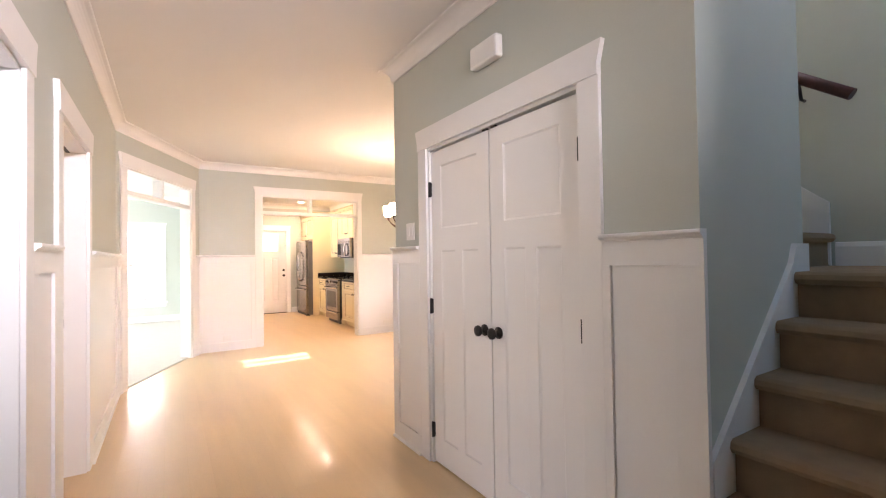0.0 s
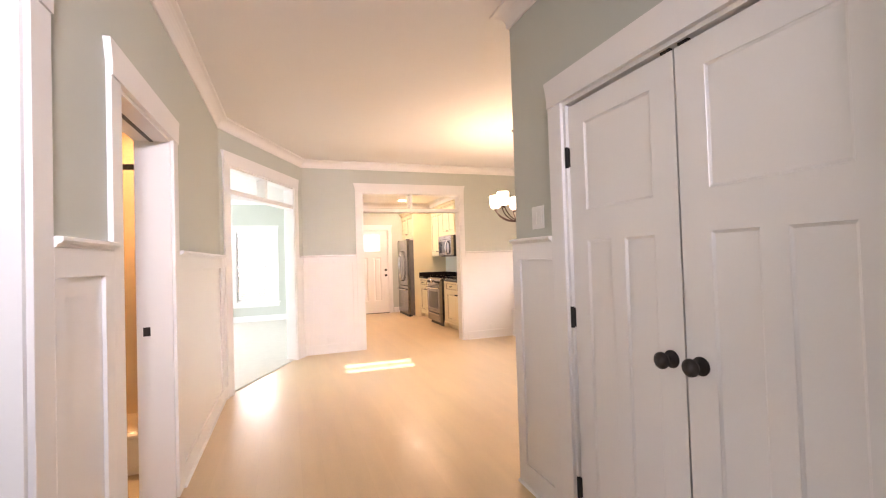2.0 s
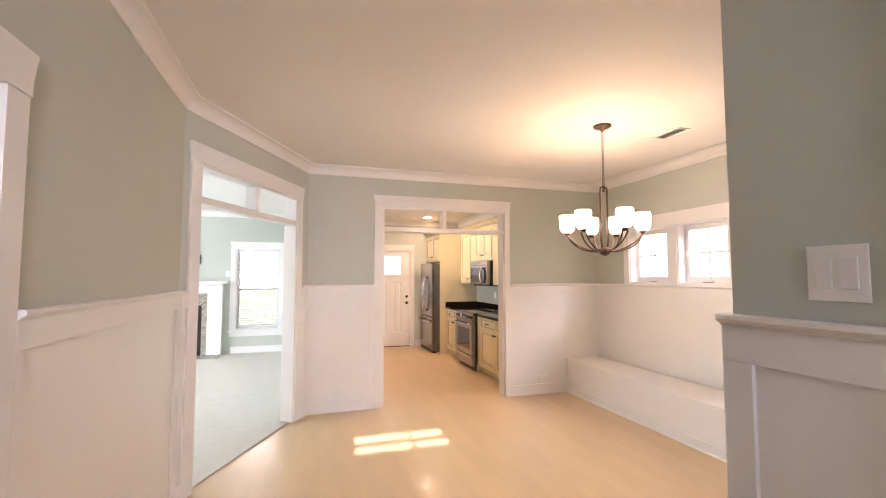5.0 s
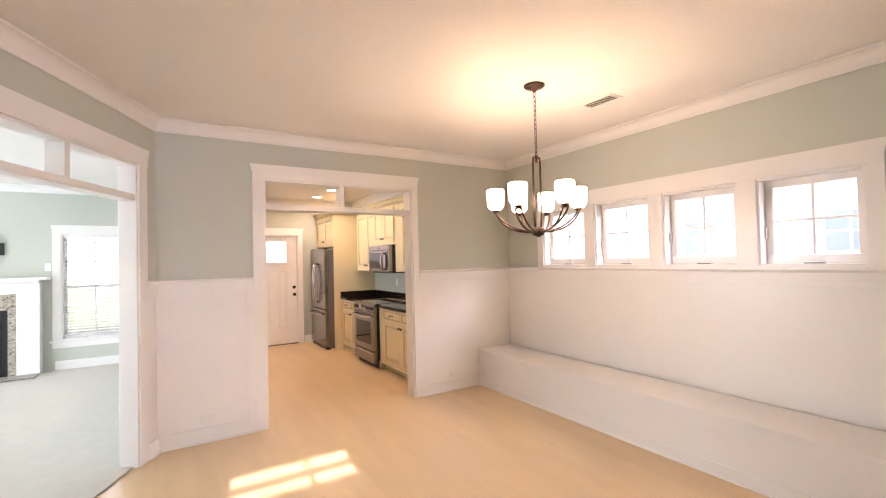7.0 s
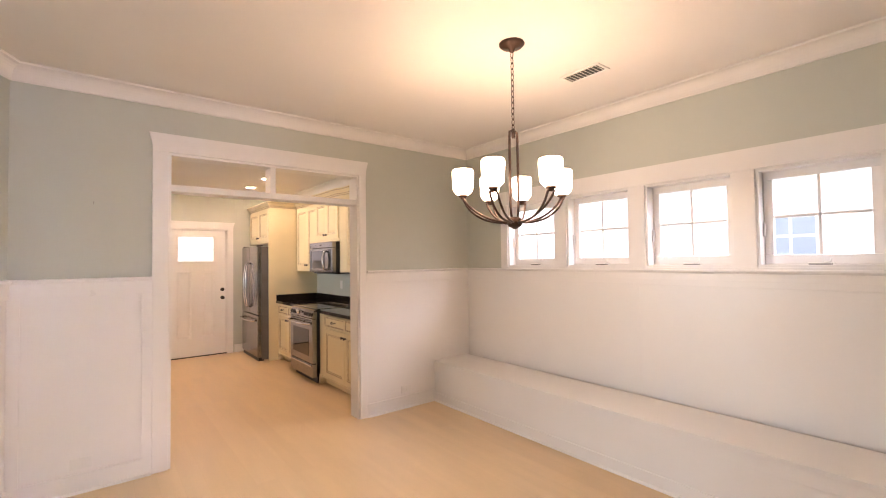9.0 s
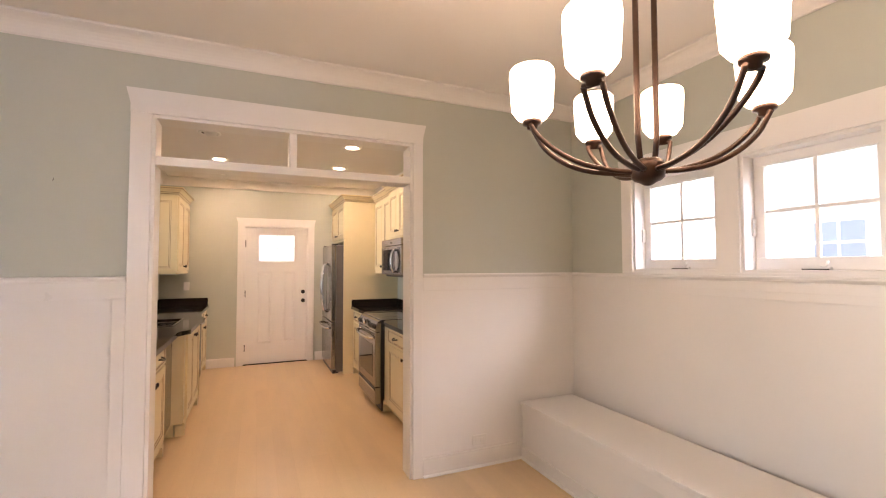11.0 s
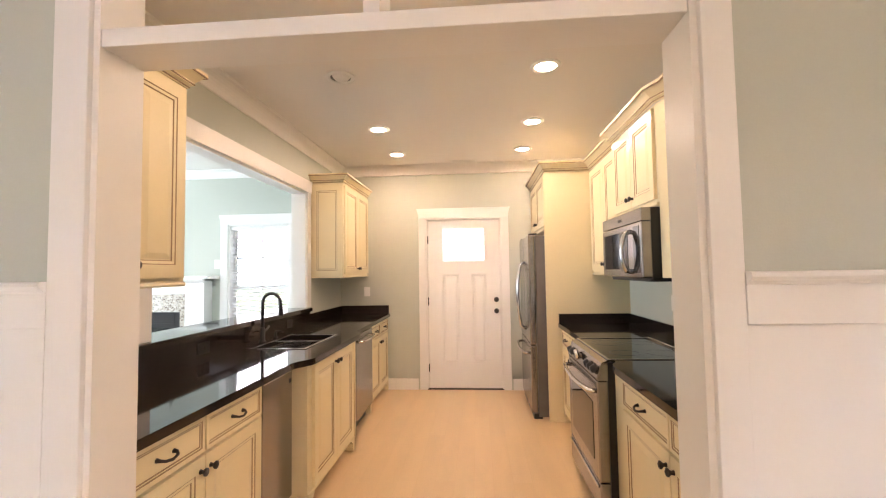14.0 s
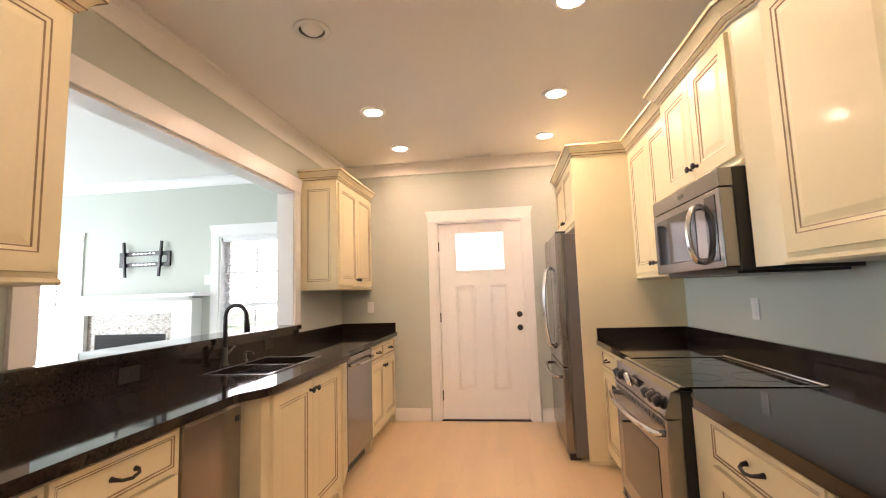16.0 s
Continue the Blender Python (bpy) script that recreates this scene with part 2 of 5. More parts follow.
def part(name, bm, mat, parent=None, label="", m=None, smooth=False):
    """Links a bmesh as one mesh object under a thing or a part."""
    me = bpy.data.meshes.new(name)
    bm.normal_update()
    bm.to_mesh(me)
    bm.free()
    for x in (mat if isinstance(mat, (list, tuple)) else [mat]):
        me.materials.append(x)
    ob = new(name, me)
    if parent:
        ob.parent = parent
    if m is not None:
        ob.matrix_basis = m
    return tagged(ob, label)


def thing(name, m, label, category, group="", kind=""):
    ob = new(name)
    ob.empty_display_size = 0.1
    ob.matrix_basis = m
    return tagged(ob, label, category, group, kind)


def at(x, y, z=0.0, rz=0.0):
    return pose(x, y, z, 0, 0, rz)


# ---- structure ----
TOP, KTOP = 2.76, 2.72                   # ceilings of hall and kitchen
XL, XC, XW = -0.03, 1.87, 4.59           # hall's long wall, closet front, window wall
YK, YB = 7.64, 11.86                     # kitchen wall, kitchen's far wall
KL, KR = 0.96, 4.06                      # kitchen's side walls
ANG = math.degrees(math.atan2(YK - 5.9, 0.79 - XL))
ANG_LEN = math.hypot(YK - 5.9, 0.79 - XL)


def wall(name, m, length, height, holes=(), thick=0.12, mat=PAINT, z0=0.0, label="sage green painted plaster wall"):
    """A wall whose face lies along local x and looks to -y; holes (x0, x1, z0, z1) go right through."""
    xs = sorted({0, length, *(h[i] for h in holes for i in (0, 1))})
    zs = sorted({z0, height, *(h[i] for h in holes for i in (2, 3) if z0 < h[i] < height)})
    solid = {}
    for i in range(len(xs) - 1):
        for k in range(len(zs) - 1):
            cx, cz = (xs[i] + xs[i + 1]) / 2, (zs[k] + zs[k + 1]) / 2
            solid[i, k] = not any(h[0] < cx < h[1] and h[2] < cz < h[3] for h in holes)
    bm = bmesh.new()

    def quad(*ps):
        bm.faces.new([bm.verts.new(p) for p in ps])
    for (i, k), s in solid.items():
        if not s:
            continue
        a, b, c, d = xs[i], xs[i + 1], zs[k], zs[k + 1]
        quad((a, 0, c), (b, 0, c), (b, 0, d), (a, 0, d))
        quad((b, thick, c), (a, thick, c), (a, thick, d), (b, thick, d))
        if not solid.get((i - 1, k)):
            quad((a, thick, c), (a, 0, c), (a, 0, d), (a, thick, d))
        if not solid.get((i + 1, k)):
            quad((b, 0, c), (b, thick, c), (b, thick, d), (b, 0, d))
        if not solid.get((i, k - 1)):
            quad((a, thick, c), (b, thick, c), (b, 0, c), (a, 0, c))
        if not solid.get((i, k + 1)):
            quad((a, 0, d), (b, 0, d), (b, thick, d), (a, thick, d))
    bmesh.ops.remove_doubles(bm, verts=bm.verts[:], dist=1e-5)
    return tagged(part(name, bm, mat, None, label, m), "", "wall", "", "structure")


M_LEFT = at(XL, -0.9, 0, 90)
M_ANG = at(XL, 5.9, 0, ANG)
M_KIT = at(0.79, YK)
M_WIN = at(XW, YK, 0, -90)
M_CLO = at(XC, 3.43, 0, -90)
M_STAIR = at(XC, 1.20)
M_PASS = at(KL, YK + 0.15, 0, 90)
M_BACK = at(0.83, YB)
M_RIGHT = at(KR, YB, 0, -90)
M_LIVN = at(-4.5, 11.92)
WINDOWS = [(0.64 + 0.73 * i, 1.24 + 0.73 * i) for i in range(4)]

wall("wall_hall", M_LEFT, 6.8, TOP, [(2.55, 3.45, 0, 2.03), (4.10, 4.93, 0, 2.04)])
wall("wall_angled", M_ANG, ANG_LEN, TOP, [(0.165, 1.66, 0, 2.32)])
wall("wall_kitchen", M_KIT, XW - 0.79, TOP, [(0.847, 2.402, 0, 2.32)], 0.15)
wall("wall_window", at(XW, YK + 0.15, 0, -90), 4.52, TOP, [(a + 0.15, b + 0.15, 1.42, 2.06) for a, b in WINDOWS], 0.16)
wall("wall_dining_south", at(XW, 3.43, 0, 180), XW - XC - 0.12, TOP, (), 0.12)
wall("wall_closet", M_CLO, 2.11, TOP, [(0.50, 1.76, 0, 2.04)], 0.12)
wall("wall_stair", M_STAIR, 0.81, 5.0, (), 0.12)
wall("wall_stair_inner", at(2.68, 1.32, 0, 90), 2.11, 5.0, (), 0.10)
wall("wall_stair_east", at(3.55, 3.31, 0, -90), 4.21, 5.0, (), 0.12)
# unseen slot above the door shapes the sun patch; the stair opening is assumed
wall("wall_street", at(3.67, -0.9, 0, 180), 3.90, 5.0, [(2.17, 3.07, 0, 2.03), (2.27, 3.11, 2.237, 2.397), (0.5, 1.4, 3.5, 4.5)], 0.14)
wall("wall_stair_upper", at(XC, -0.9, 0, 90), 2.10, 5.0, (), 0.10, z0=TOP + 0.15)
wall("wall_stair_end", at(3.55, 3.31, 0, 180), 0.87, 5.0, (), 0.10)
wall("wall_pass", M_PASS, 4.07, KTOP + 0.1, [(0.91, 2.97, 1.04, 2.22)], 0.13)
wall("wall_kitchen_far", M_BACK, 3.36, KTOP + 0.1, [(1.19, 2.11, 0, 2.06)], 0.14)
wall("wall_kitchen_right", M_RIGHT, 4.07, KTOP + 0.1, (), 0.14)
wall("wall_living_north", M_LIVN, 5.33, TOP, [(1.28, 2.08, 0.45, 2.05), (3.97, 4.77, 0.45, 2.05)], 0.14)
# assumed opening, never in view, behind the living room fill lamp
wall("wall_living_west", at(-4.5, 6.02, 0, 90), 5.9, TOP, [(1.2, 4.8, 0.4, 2.3)], 0.12)
# unseen opening cut to throw a sun patch on the living room carpet
wall("wall_living_south", at(-0.15, 5.98, 0, 180), 4.35, TOP, [(0.90, 1.60, 1.30, 1.75)], 0.12)
wall("wall_bath_west", at(-1.05, 2.9, 0, 90), 2.96, TOP, (), 0.1)
wall("wall_bath_south", at(XL - 0.12, 2.9, 0, 180), 1.0, TOP, (), 0.1)
# assumed opening, out of view, behind the study fill lamp
wall("wall_study_west", at(-3.0, -0.9, 0, 90), 3.7, TOP, [(2.0, 3.6, 0.75, 2.25)], 0.12)
wall("wall_study_north", at(-3.0, 2.8), 2.85, TOP, (), 0.0999)
wall("wall_study_south", at(XL - 0.12, -0.9, 0, 180), 2.85, TOP, (), 0.12)


def slab(name, x0, x1, y0, y1, z0, z1, mat, label, category):
    return tagged(part(name, B(x0, x1, y0, y1, z0, z1), mat, None, label), "", category, "", "structure")


slab("floor", XL - 0.12, 4.8, -1.1, 12.05, -0.12, 0.0, FLOOR, "pale maple board floor with a satin finish", "floor")
slab("floor_living", -4.7, XL - 0.12, 5.86, 12.1, -0.12, 0.006, CARPET, "cream cut pile carpet", "floor")
bm = bmesh.new()
ang_d = Vector((math.cos(radians(ANG)), math.sin(radians(ANG))))
ang_n = Vector((ang_d.y, -ang_d.x))
edge0 = Vector((XL, 5.9)) - ang_n * 0.035
poly = [(XL - 0.12, 5.86), tuple(edge0), tuple(edge0 + ang_d * (ANG_LEN + 0.06)), (0.82, 7.72), (0.86, 12.0), (XL - 0.12, 12.0)]
face = bm.faces.new([bm.verts.new((x, y, 0.001)) for x, y in poly])
up = bmesh.ops.extrude_face_region(bm, geom=[face])
bmesh.ops.translate(bm, verts=[v for v in up["geom"] if isinstance(v, bmesh.types.BMVert)], vec=(0, 0, 0.011))
bmesh.ops.recalc_face_normals(bm, faces=bm.faces[:])
tagged(part("carpet_living", bm, CARPET, None, "cream cut pile carpet up to the threshold"), "", "carpet", "", "structure")
slab("floor_bath", -1.15, XL - 0.12, 2.8, 5.86, -0.1, 0.004, TILE, "tan stone tile floor", "floor")
slab("floor_study", -3.1, XL - 0.12, -1.0, 2.8, -0.1, 0.003, CARPET, "cream carpet of the front room", "floor")
slab("ceiling", XL - 0.12, XC, -1.04, 3.43, TOP, TOP + 0.15, CEIL, "smooth off-white painted ceiling", "ceiling")
slab("ceiling_dining", XL - 0.12, 4.75, 3.43, YK + 0.001, TOP, TOP + 0.15, CEIL, "smooth off-white painted ceiling", "ceiling")
slab("ceiling_kitchen", 0.83, 4.75, YK + 0.149, 12.0, KTOP, KTOP + 0.15, CEIL, "smooth off-white painted kitchen ceiling", "ceiling")
slab("ceiling_living", -4.62, 0.83, 7.79, 12.06, TOP + 0.001, TOP + 0.12, CEIL, "white painted living room ceiling", "ceiling")
slab("ceiling_living_south", -4.62, XL - 0.121, 5.86, 7.789, TOP + 0.001, TOP + 0.12, CEIL, "white painted living room ceiling", "ceiling")
slab("ceiling_rooms", -3.12, XL - 0.121, -1.04, 5.859, TOP + 0.001, TOP + 0.12, CEIL, "white painted ceiling", "ceiling")
slab("ceiling_stair", XC - 0.15, 3.7, -1.04, 3.5, 5.0, 5.1, CEIL, "white ceiling above the stairwell", "ceiling")


# ---- trim ----
COVE = [(0.014 + 0.066 * (1 - math.cos(a)), -0.090 + 0.076 * math.sin(a)) for a in (math.pi / 2 * k / 6 for k in range(7))]
CROWN = [(0, 0), (0, -0.104), (0.010, -0.104), (0.014, -0.098), *COVE, (0.086, -0.012), (0.088, 0)]


def trim(name, path, prof, mat=WHITE, label="white painted trim", closed=False):
    return tagged(part(name, sweep(bmesh.new(), path, prof, closed), mat, None, label), "", "moulding", "", "structure")


z = TOP - 0.001
trim("crown_moulding", [(XC, -0.88, z), (XL, -0.88, z), (XL, 5.9, z), (0.79, YK, z), (XW, YK, z), (XW, 3.43, z), (XC, 3.43, z), (XC, 1.20, z)], [(-o, u) for o, u in CROWN], CEIL, label="ceiling-white crown moulding round hall and dining room")
z = KTOP - 0.001
trim("crown_moulding_kitchen", [(KL, YK + 0.15, z), (KL, YB, z), (KR, YB, z), (KR, YK + 0.15, z)], [(-o * 1.05, u * 1.15) for o, u in CROWN], CEIL, label="white crown moulding round the kitchen")
z = TOP - 0.001
trim("crown_moulding_living", [(-4.5, 6.0, z), (-4.5, 11.92, z), (0.83, 11.92, z), (0.83, 7.8, z)], [(-o, u) for o, u in CROWN], label="white crown moulding of the living room")
BASE = [(0, 0), (0.016, 0), (0.016, 0.105), (0.010, 0.125), (0.006, 0.13), (0, 0.13)]
trim("baseboard_living", [(-2.36, 11.92, 0.012), (-4.5, 11.92, 0.012), (-4.5, 6.0, 0.012)], BASE, label="white baseboard of the living room")
trim("baseboard_living_window", [(0.83, 7.8, 0.012), (0.83, 11.92, 0.012), (-0.60, 11.92, 0.012)], BASE, label="white baseboard below the window")
trim("baseboard_kitchen", [(1.915, YB, 0), (1.50, YB, 0)], BASE, label="white baseboard beside the door")
trim("baseboard_kitchen_fridge", [(3.28, YB, 0), (3.045, YB, 0)], BASE, label="white baseboard beside the refrigerator")


def casing(name, m, x0, x1, top, thick, head=0.135, side=0.105, side2=None, proud=0.02, bottom=None, liner=True, label="white painted craftsman door casing", back=False, sides=(True, True)):
    """Side boards, a flared crosshead and the lining of an opening."""
    ob = thing(name, m, label, "door casing", "", "structure")
    z0 = bottom if bottom is not None else 0.0
    side2 = side2 or side
    for s, on in zip((-1, 1), sides):
        if on:
            a = x0 - side if s < 0 else x1
            part("side_board", B(a, a + (side if s < 0 else side2), -proud, -0.0005, z0, top, bevel=0.002), WHITE, ob)
    bm = bmesh.new()
    o = 0.022
    ring = [(x0 - side, top), (x1 + side2, top), (x1 + side2, top + head * 0.35), (x1 + side2 + o, top + head), (x0 - side - o, top + head), (x0 - side, top + head * 0.35)]
    lo = [bm.verts.new((x, -proud - 0.006, zz)) for x, zz in ring]
    hi = [bm.verts.new((x, -0.0005, zz)) for x, zz in ring]
    bm.faces.new(lo)
    bm.faces.new(hi[::-1])
    for i in range(6):
        bm.faces.new((lo[i], hi[i], hi[(i + 1) % 6], lo[(i + 1) % 6]))
    bmesh.ops.recalc_face_normals(bm, faces=bm.faces[:])
    part("crosshead", bm, WHITE, ob)
    if liner:
        l = 0.018
        b = thick + 0.002
        part("jamb", B(x0 - 0.0005, x0 + l, -0.004, b, z0, top, bevel=0.001), WHITE, ob)
        part("jamb", B(x1 - l, x1 + 0.0005, -0.004, b, z0, top, bevel=0.001), WHITE, ob)
        part("head_jamb", B(x0 + l, x1 - l, -0.004, b, top - l, top + 0.0005, bevel=0.001), WHITE, ob)
    if back:
        for a in (x0 - side, x1):
            part("side_board", B(a, a + side, thick + 0.0005, thick + proud, z0, top, bevel=0.002), WHITE, ob)
        part("crosshead", B(x0 - side - 0.01, x1 + side + 0.01, thick + 0.0005, thick + proud + 0.004, top, top + head, bevel=0.002), WHITE, ob)
    return ob


def transom(name, m, x0, x1, z0, z1, thick, mull):
    """A bar across an opening with one upright above it, as open as a grille."""
    ob = thing(name, m, "white painted open transom bar with one upright", "transom", "", "structure")
    part("bar", B(x0 + 0.018, x1 - 0.018, 0.0, thick, z0, z0 + 0.05, bevel=0.003), WHITE, ob)
    part("upright", B(mull - 0.022, mull + 0.022, 0.004, thick - 0.004, z0 + 0.05, z1 - 0.018, bevel=0.002), WHITE, ob)
    return ob


casing("door_casing_kitchen", M_KIT, 0.847, 2.402, 2.32, 0.15, back=True, side=0.10, side2=0.072)
transom("transom_kitchen", M_KIT, 0.847, 2.402, 2.035, 2.32, 0.15, 1.605)
casing("door_casing_living", M_ANG, 0.165, 1.66, 2.32, 0.12, back=True, side=0.105)
transom("transom_living", M_ANG, 0.165, 1.66, 2.035, 2.32, 0.12, 0.94)
casing("door_casing_study", M_LEFT, 2.55, 3.45, 2.03, 0.12, back=True)
bath = casing("door_casing_bath", M_LEFT, 4.10, 4.93, 2.04, 0.17)
part("pocket_track", B(4.12, 4.91, 0.075, 0.095, 2.0185, 2.0215), DARKSIDE, bath, "dark slot of a pocket door")
part("strike_plate", B(4.9085, 4.9115, 0.105, 0.140, 0.925, 0.975, bevel=0.001), BRONZE, bath, "dark bronze strike plate")
casing("door_casing_closet", M_CLO, 0.50, 1.76, 2.04, 0.12, liner=True)


def wainscot(name, m, runs, stiles, top=1.405, cap_ends=True):
    """Board and batten panelling: a thin board with rails, stiles and a projecting cap along each run."""
    ob = thing(name, m, "white painted board and batten wainscot with a ledge cap", "wainscot", "", "structure")
    for a, b in runs:
        part("panel", B(a, b, -0.006, -0.0005, 0.0, top - 0.03), WHITE, ob)
        part("top_rail", B(a, b, -0.020, -0.0065, top - 0.12, top - 0.03, bevel=0.0015), WHITE, ob)
        part("bottom_rail", B(a, b, -0.020, -0.0065, 0.0, 0.125, bevel=0.0015), WHITE, ob)
        part("shoe", sweep(bmesh.new(), [(a, -0.0205, 0), (b, -0.0205, 0)], [(0, 0), (-0.014, 0), (-0.013, 0.006), (-0.008, 0.012), (0, 0.015)]), WHITE, ob)
        bm = bmesh.new()
        sweep(bm, [(a, 0, top), (b, 0, top)], [(0.0, -0.030), (-0.024, -0.030), (-0.028, -0.022), (-0.036, -0.019), (-0.042, -0.012), (-0.042, -0.004), (-0.038, 0), (0.0, 0)])
        part("cap", bm, WHITE, ob)
        for s in stiles:
            if a - 1e-6 <= s[0] and s[1] <= b + 1e-6:
                part("stile", B(s[0], s[1], -0.020, -0.0065, 0.125, top - 0.12, bevel=0.0015), WHITE, ob)
    return ob


wainscot("wainscot_hall", M_LEFT, [(0.0, 2.445), (3.555, 3.995), (5.035, 6.79)], [(3.555, 3.63), (3.915, 3.995), (5.035, 5.08), (6.68, 6.79), (0, 0.1), (2.36, 2.445)])
wainscot("wainscot_kitchen_wall", M_KIT, [(0.0, 0.746), (2.475, 3.80)], [(0.0, 0.06), (0.686, 0.746)])
panelling = wainscot("wainscot_window_wall", M_WIN, [(0.0, 4.21)], [], top=1.405)
part("seam_bead", B(2.033, 2.037, -0.0075, -0.0062, 0.43, 1.284), WHITE, panelling, "thin painted seam between two boards")
wainscot("wainscot_closet", M_CLO, [(-0.02, 0.395), (1.865, 2.25)], [(-0.02, 0.06), (0.34, 0.395), (1.865, 1.90), (2.15, 2.25)])
wainscot("wainscot_dining_south", at(XW, 3.43, 0, 180), [(0.0, 2.72)], [(0, 0.1), (1.3, 1.4), (2.62, 2.72)])
wainscot("wainscot_angled", M_ANG, [(0.0, 0.058), (1.767, ANG_LEN)], [])


# ---- doors and windows ----
def panelled_slab(w, h, t, panels, mats_moulding=0.012, recess=0.009, raised=True, glaze=False):
    """A slab with its front on y=0 and panels (x0, x1, z0, z1) sunk into it, each with a moulded edge and a raised field; slot 1 is the line of glaze."""
    bm = bmesh.new()
    xs = sorted({0, w, *(p[i] for p in panels for i in (0, 1))})
    zs = sorted({0, h, *(p[i] for p in panels for i in (2, 3))})
    for i in range(len(xs) - 1):
        for k in range(len(zs) - 1):
            cx, cz = (xs[i] + xs[i + 1]) / 2, (zs[k] + zs[k + 1]) / 2
            if not any(p[0] < cx < p[1] and p[2] < cz < p[3] for p in panels):
                bm.faces.new([bm.verts.new(v) for v in ((xs[i], 0, zs[k]), (xs[i + 1], 0, zs[k]), (xs[i + 1], 0, zs[k + 1]), (xs[i], 0, zs[k + 1]))])
    for a, b, c, d in panels:
        steps = [(0, 0, 0), (0.0045 if glaze else 0.002, 0.003, 1 if glaze else 0), (mats_moulding, recess * 0.6, 0), (mats_moulding + 0.0045, recess, 1 if glaze else 0)]
        if raised:
            steps += [(mats_moulding + 0.010, recess, 0), (mats_moulding + 0.034, recess * 0.35, 0)]
        rings = [[bm.verts.new(p) for p in ((a + o, y, c + o), (b - o, y, c + o), (b - o, y, d - o), (a + o, y, d - o))] for o, y, _ in steps]
        for j in range(len(rings) - 1):
            for q in range(4):
                f = bm.faces.new((rings[j][q], rings[j][(q + 1) % 4], rings[j + 1][(q + 1) % 4], rings[j + 1][q]))
                f.material_index = steps[j + 1][2]
        bm.faces.new(rings[-1])
    for q in (((0, t, 0), (0, t, h), (w, t, h), (w, t, 0)), ((0, 0, 0), (0, t, 0), (w, t, 0), (w, 0, 0)), ((0, 0, h), (w, 0, h), (w, t, h), (0, t, h)), ((0, 0, 0), (0, 0, h), (0, t, h), (0, t, 0)), ((w, 0, 0), (w, t, 0), (w, t, h), (w, 0, h))):
        f = bm.faces.new([bm.verts.new(v) for v in q])
        f.material_index = 0
    bmesh.ops.remove_doubles(bm, verts=bm.verts[:], dist=1e-5)
    bmesh.ops.recalc_face_normals(bm, faces=bm.faces[:])
    return bm


def knob(parent, x, z, r=0.030, name="door_knob", mat=BRONZE, label="oil-rubbed bronze knob"):
    bm = bmesh.new()
    lathe(bm, [(0, 0), (r * 1.05, 0), (r * 1.05, -0.006), (r * 0.45, -0.010), (r * 0.38, -0.030), (r * 0.75, -0.036), (r, -0.046), (r * 0.97, -0.056), (r * 0.6, -0.064), (0, -0.066)], 20, (x, 0, z), "y")
    return part(name, bm, mat, parent, label)


# closet doors: one wide panel over two tall ones in each leaf
closet = thing("closet_door", M_CLO @ at(0.52, 0.012), "white painted craftsman double closet doors, shut", "door", "", "structure")
LEAF = 0.606
for i, x in enumerate((0.0, LEAF + 0.008)):
    leaf = part("door_leaf", panelled_slab(LEAF, 2.001, 0.035, [(0.11, LEAF - 0.11, 1.50, 1.90), (0.11, 0.265, 0.16, 1.36), (LEAF - 0.265, LEAF - 0.11, 0.16, 1.36)], 0.005, 0.007, False), WHITE, closet, "white craftsman leaf with one panel over two", at(x, 0, 0.010))
    knob(leaf, LEAF - 0.055 if i == 0 else 0.055, 0.915)
    hx = -0.008 if i == 0 else LEAF + 0.008
    for hz in (0.20, 1.00, 1.76):
        bm = B(hx - 0.013, hx + 0.013, -0.008, 0.004, hz - 0.045, hz + 0.045, bevel=0.001)
        tube(bm, [(hx, -0.010, hz - 0.05), (hx, -0.010, hz + 0.05)], 0.009, 8)
        part("hinge", bm, IRON, leaf, "dark bronze butt hinge")
for cx in (LEAF - 0.03, LEAF + 0.045):
    part("ball_catch", B(cx - 0.02, cx + 0.02, -0.003, 0.012, 2.0115, 2.024), BRONZE, closet, "dark catch plate")
slab("closet_back", XC + 0.3, XC + 0.32, 1.33, 3.30, 0, 2.3, PAINT, "plain closet back wall", "wall")

# the kitchen's far door with its small light
DX, DW, DH = 1.215, 0.87, 2.025
far_door = thing("back_door", M_BACK @ at(DX, 0.03), "white steel entry door with a small square light, shut", "door", "", "structure")
bm = panelled_slab(DW, DH, 0.044, [(0.165, 0.375, 0.29, 1.365), (0.525, 0.705, 0.29, 1.365)], 0.018, 0.013, True)
part("door_leaf", bm, WHITE, far_door, "", at(0, 0, 0.012))
LX0, LX1, LZ0, LZ1 = 0.185, 0.685, 1.54, 1.93
bm = bmesh.new()
for a in ((LX0 - 0.03, LX1 + 0.03, LZ0 - 0.03, LZ0), (LX0 - 0.03, LX1 + 0.03, LZ1, LZ1 + 0.03), (LX0 - 0.03, LX0, LZ0, LZ1), (LX1, LX1 + 0.03, LZ0, LZ1)):
    box(bm, a[0], a[1], -0.012, -0.0005, a[2], a[3], bevel=0.002)
part("light_frame", bm, WHITE, far_door)
# the pane itself emits, standing in for daylight behind it
DOORGLOW = material("glowing_door_pane", (0.8, 0.85, 0.9), 0.15, vary=0.04, scale=7, emit=(0.86, 0.93, 1.0), strength=0.17, bump=0.0)
pane = part("pane", B(LX0, LX1, -0.006, -0.002, LZ0, LZ1), DOORGLOW, far_door, "frosted pane that glows in place of daylight")
part("muntin", B((LX0 + LX1) / 2 - 0.006, (LX0 + LX1) / 2 + 0.006, -0.010, -0.0065, LZ0, LZ1), WHITE, far_door)
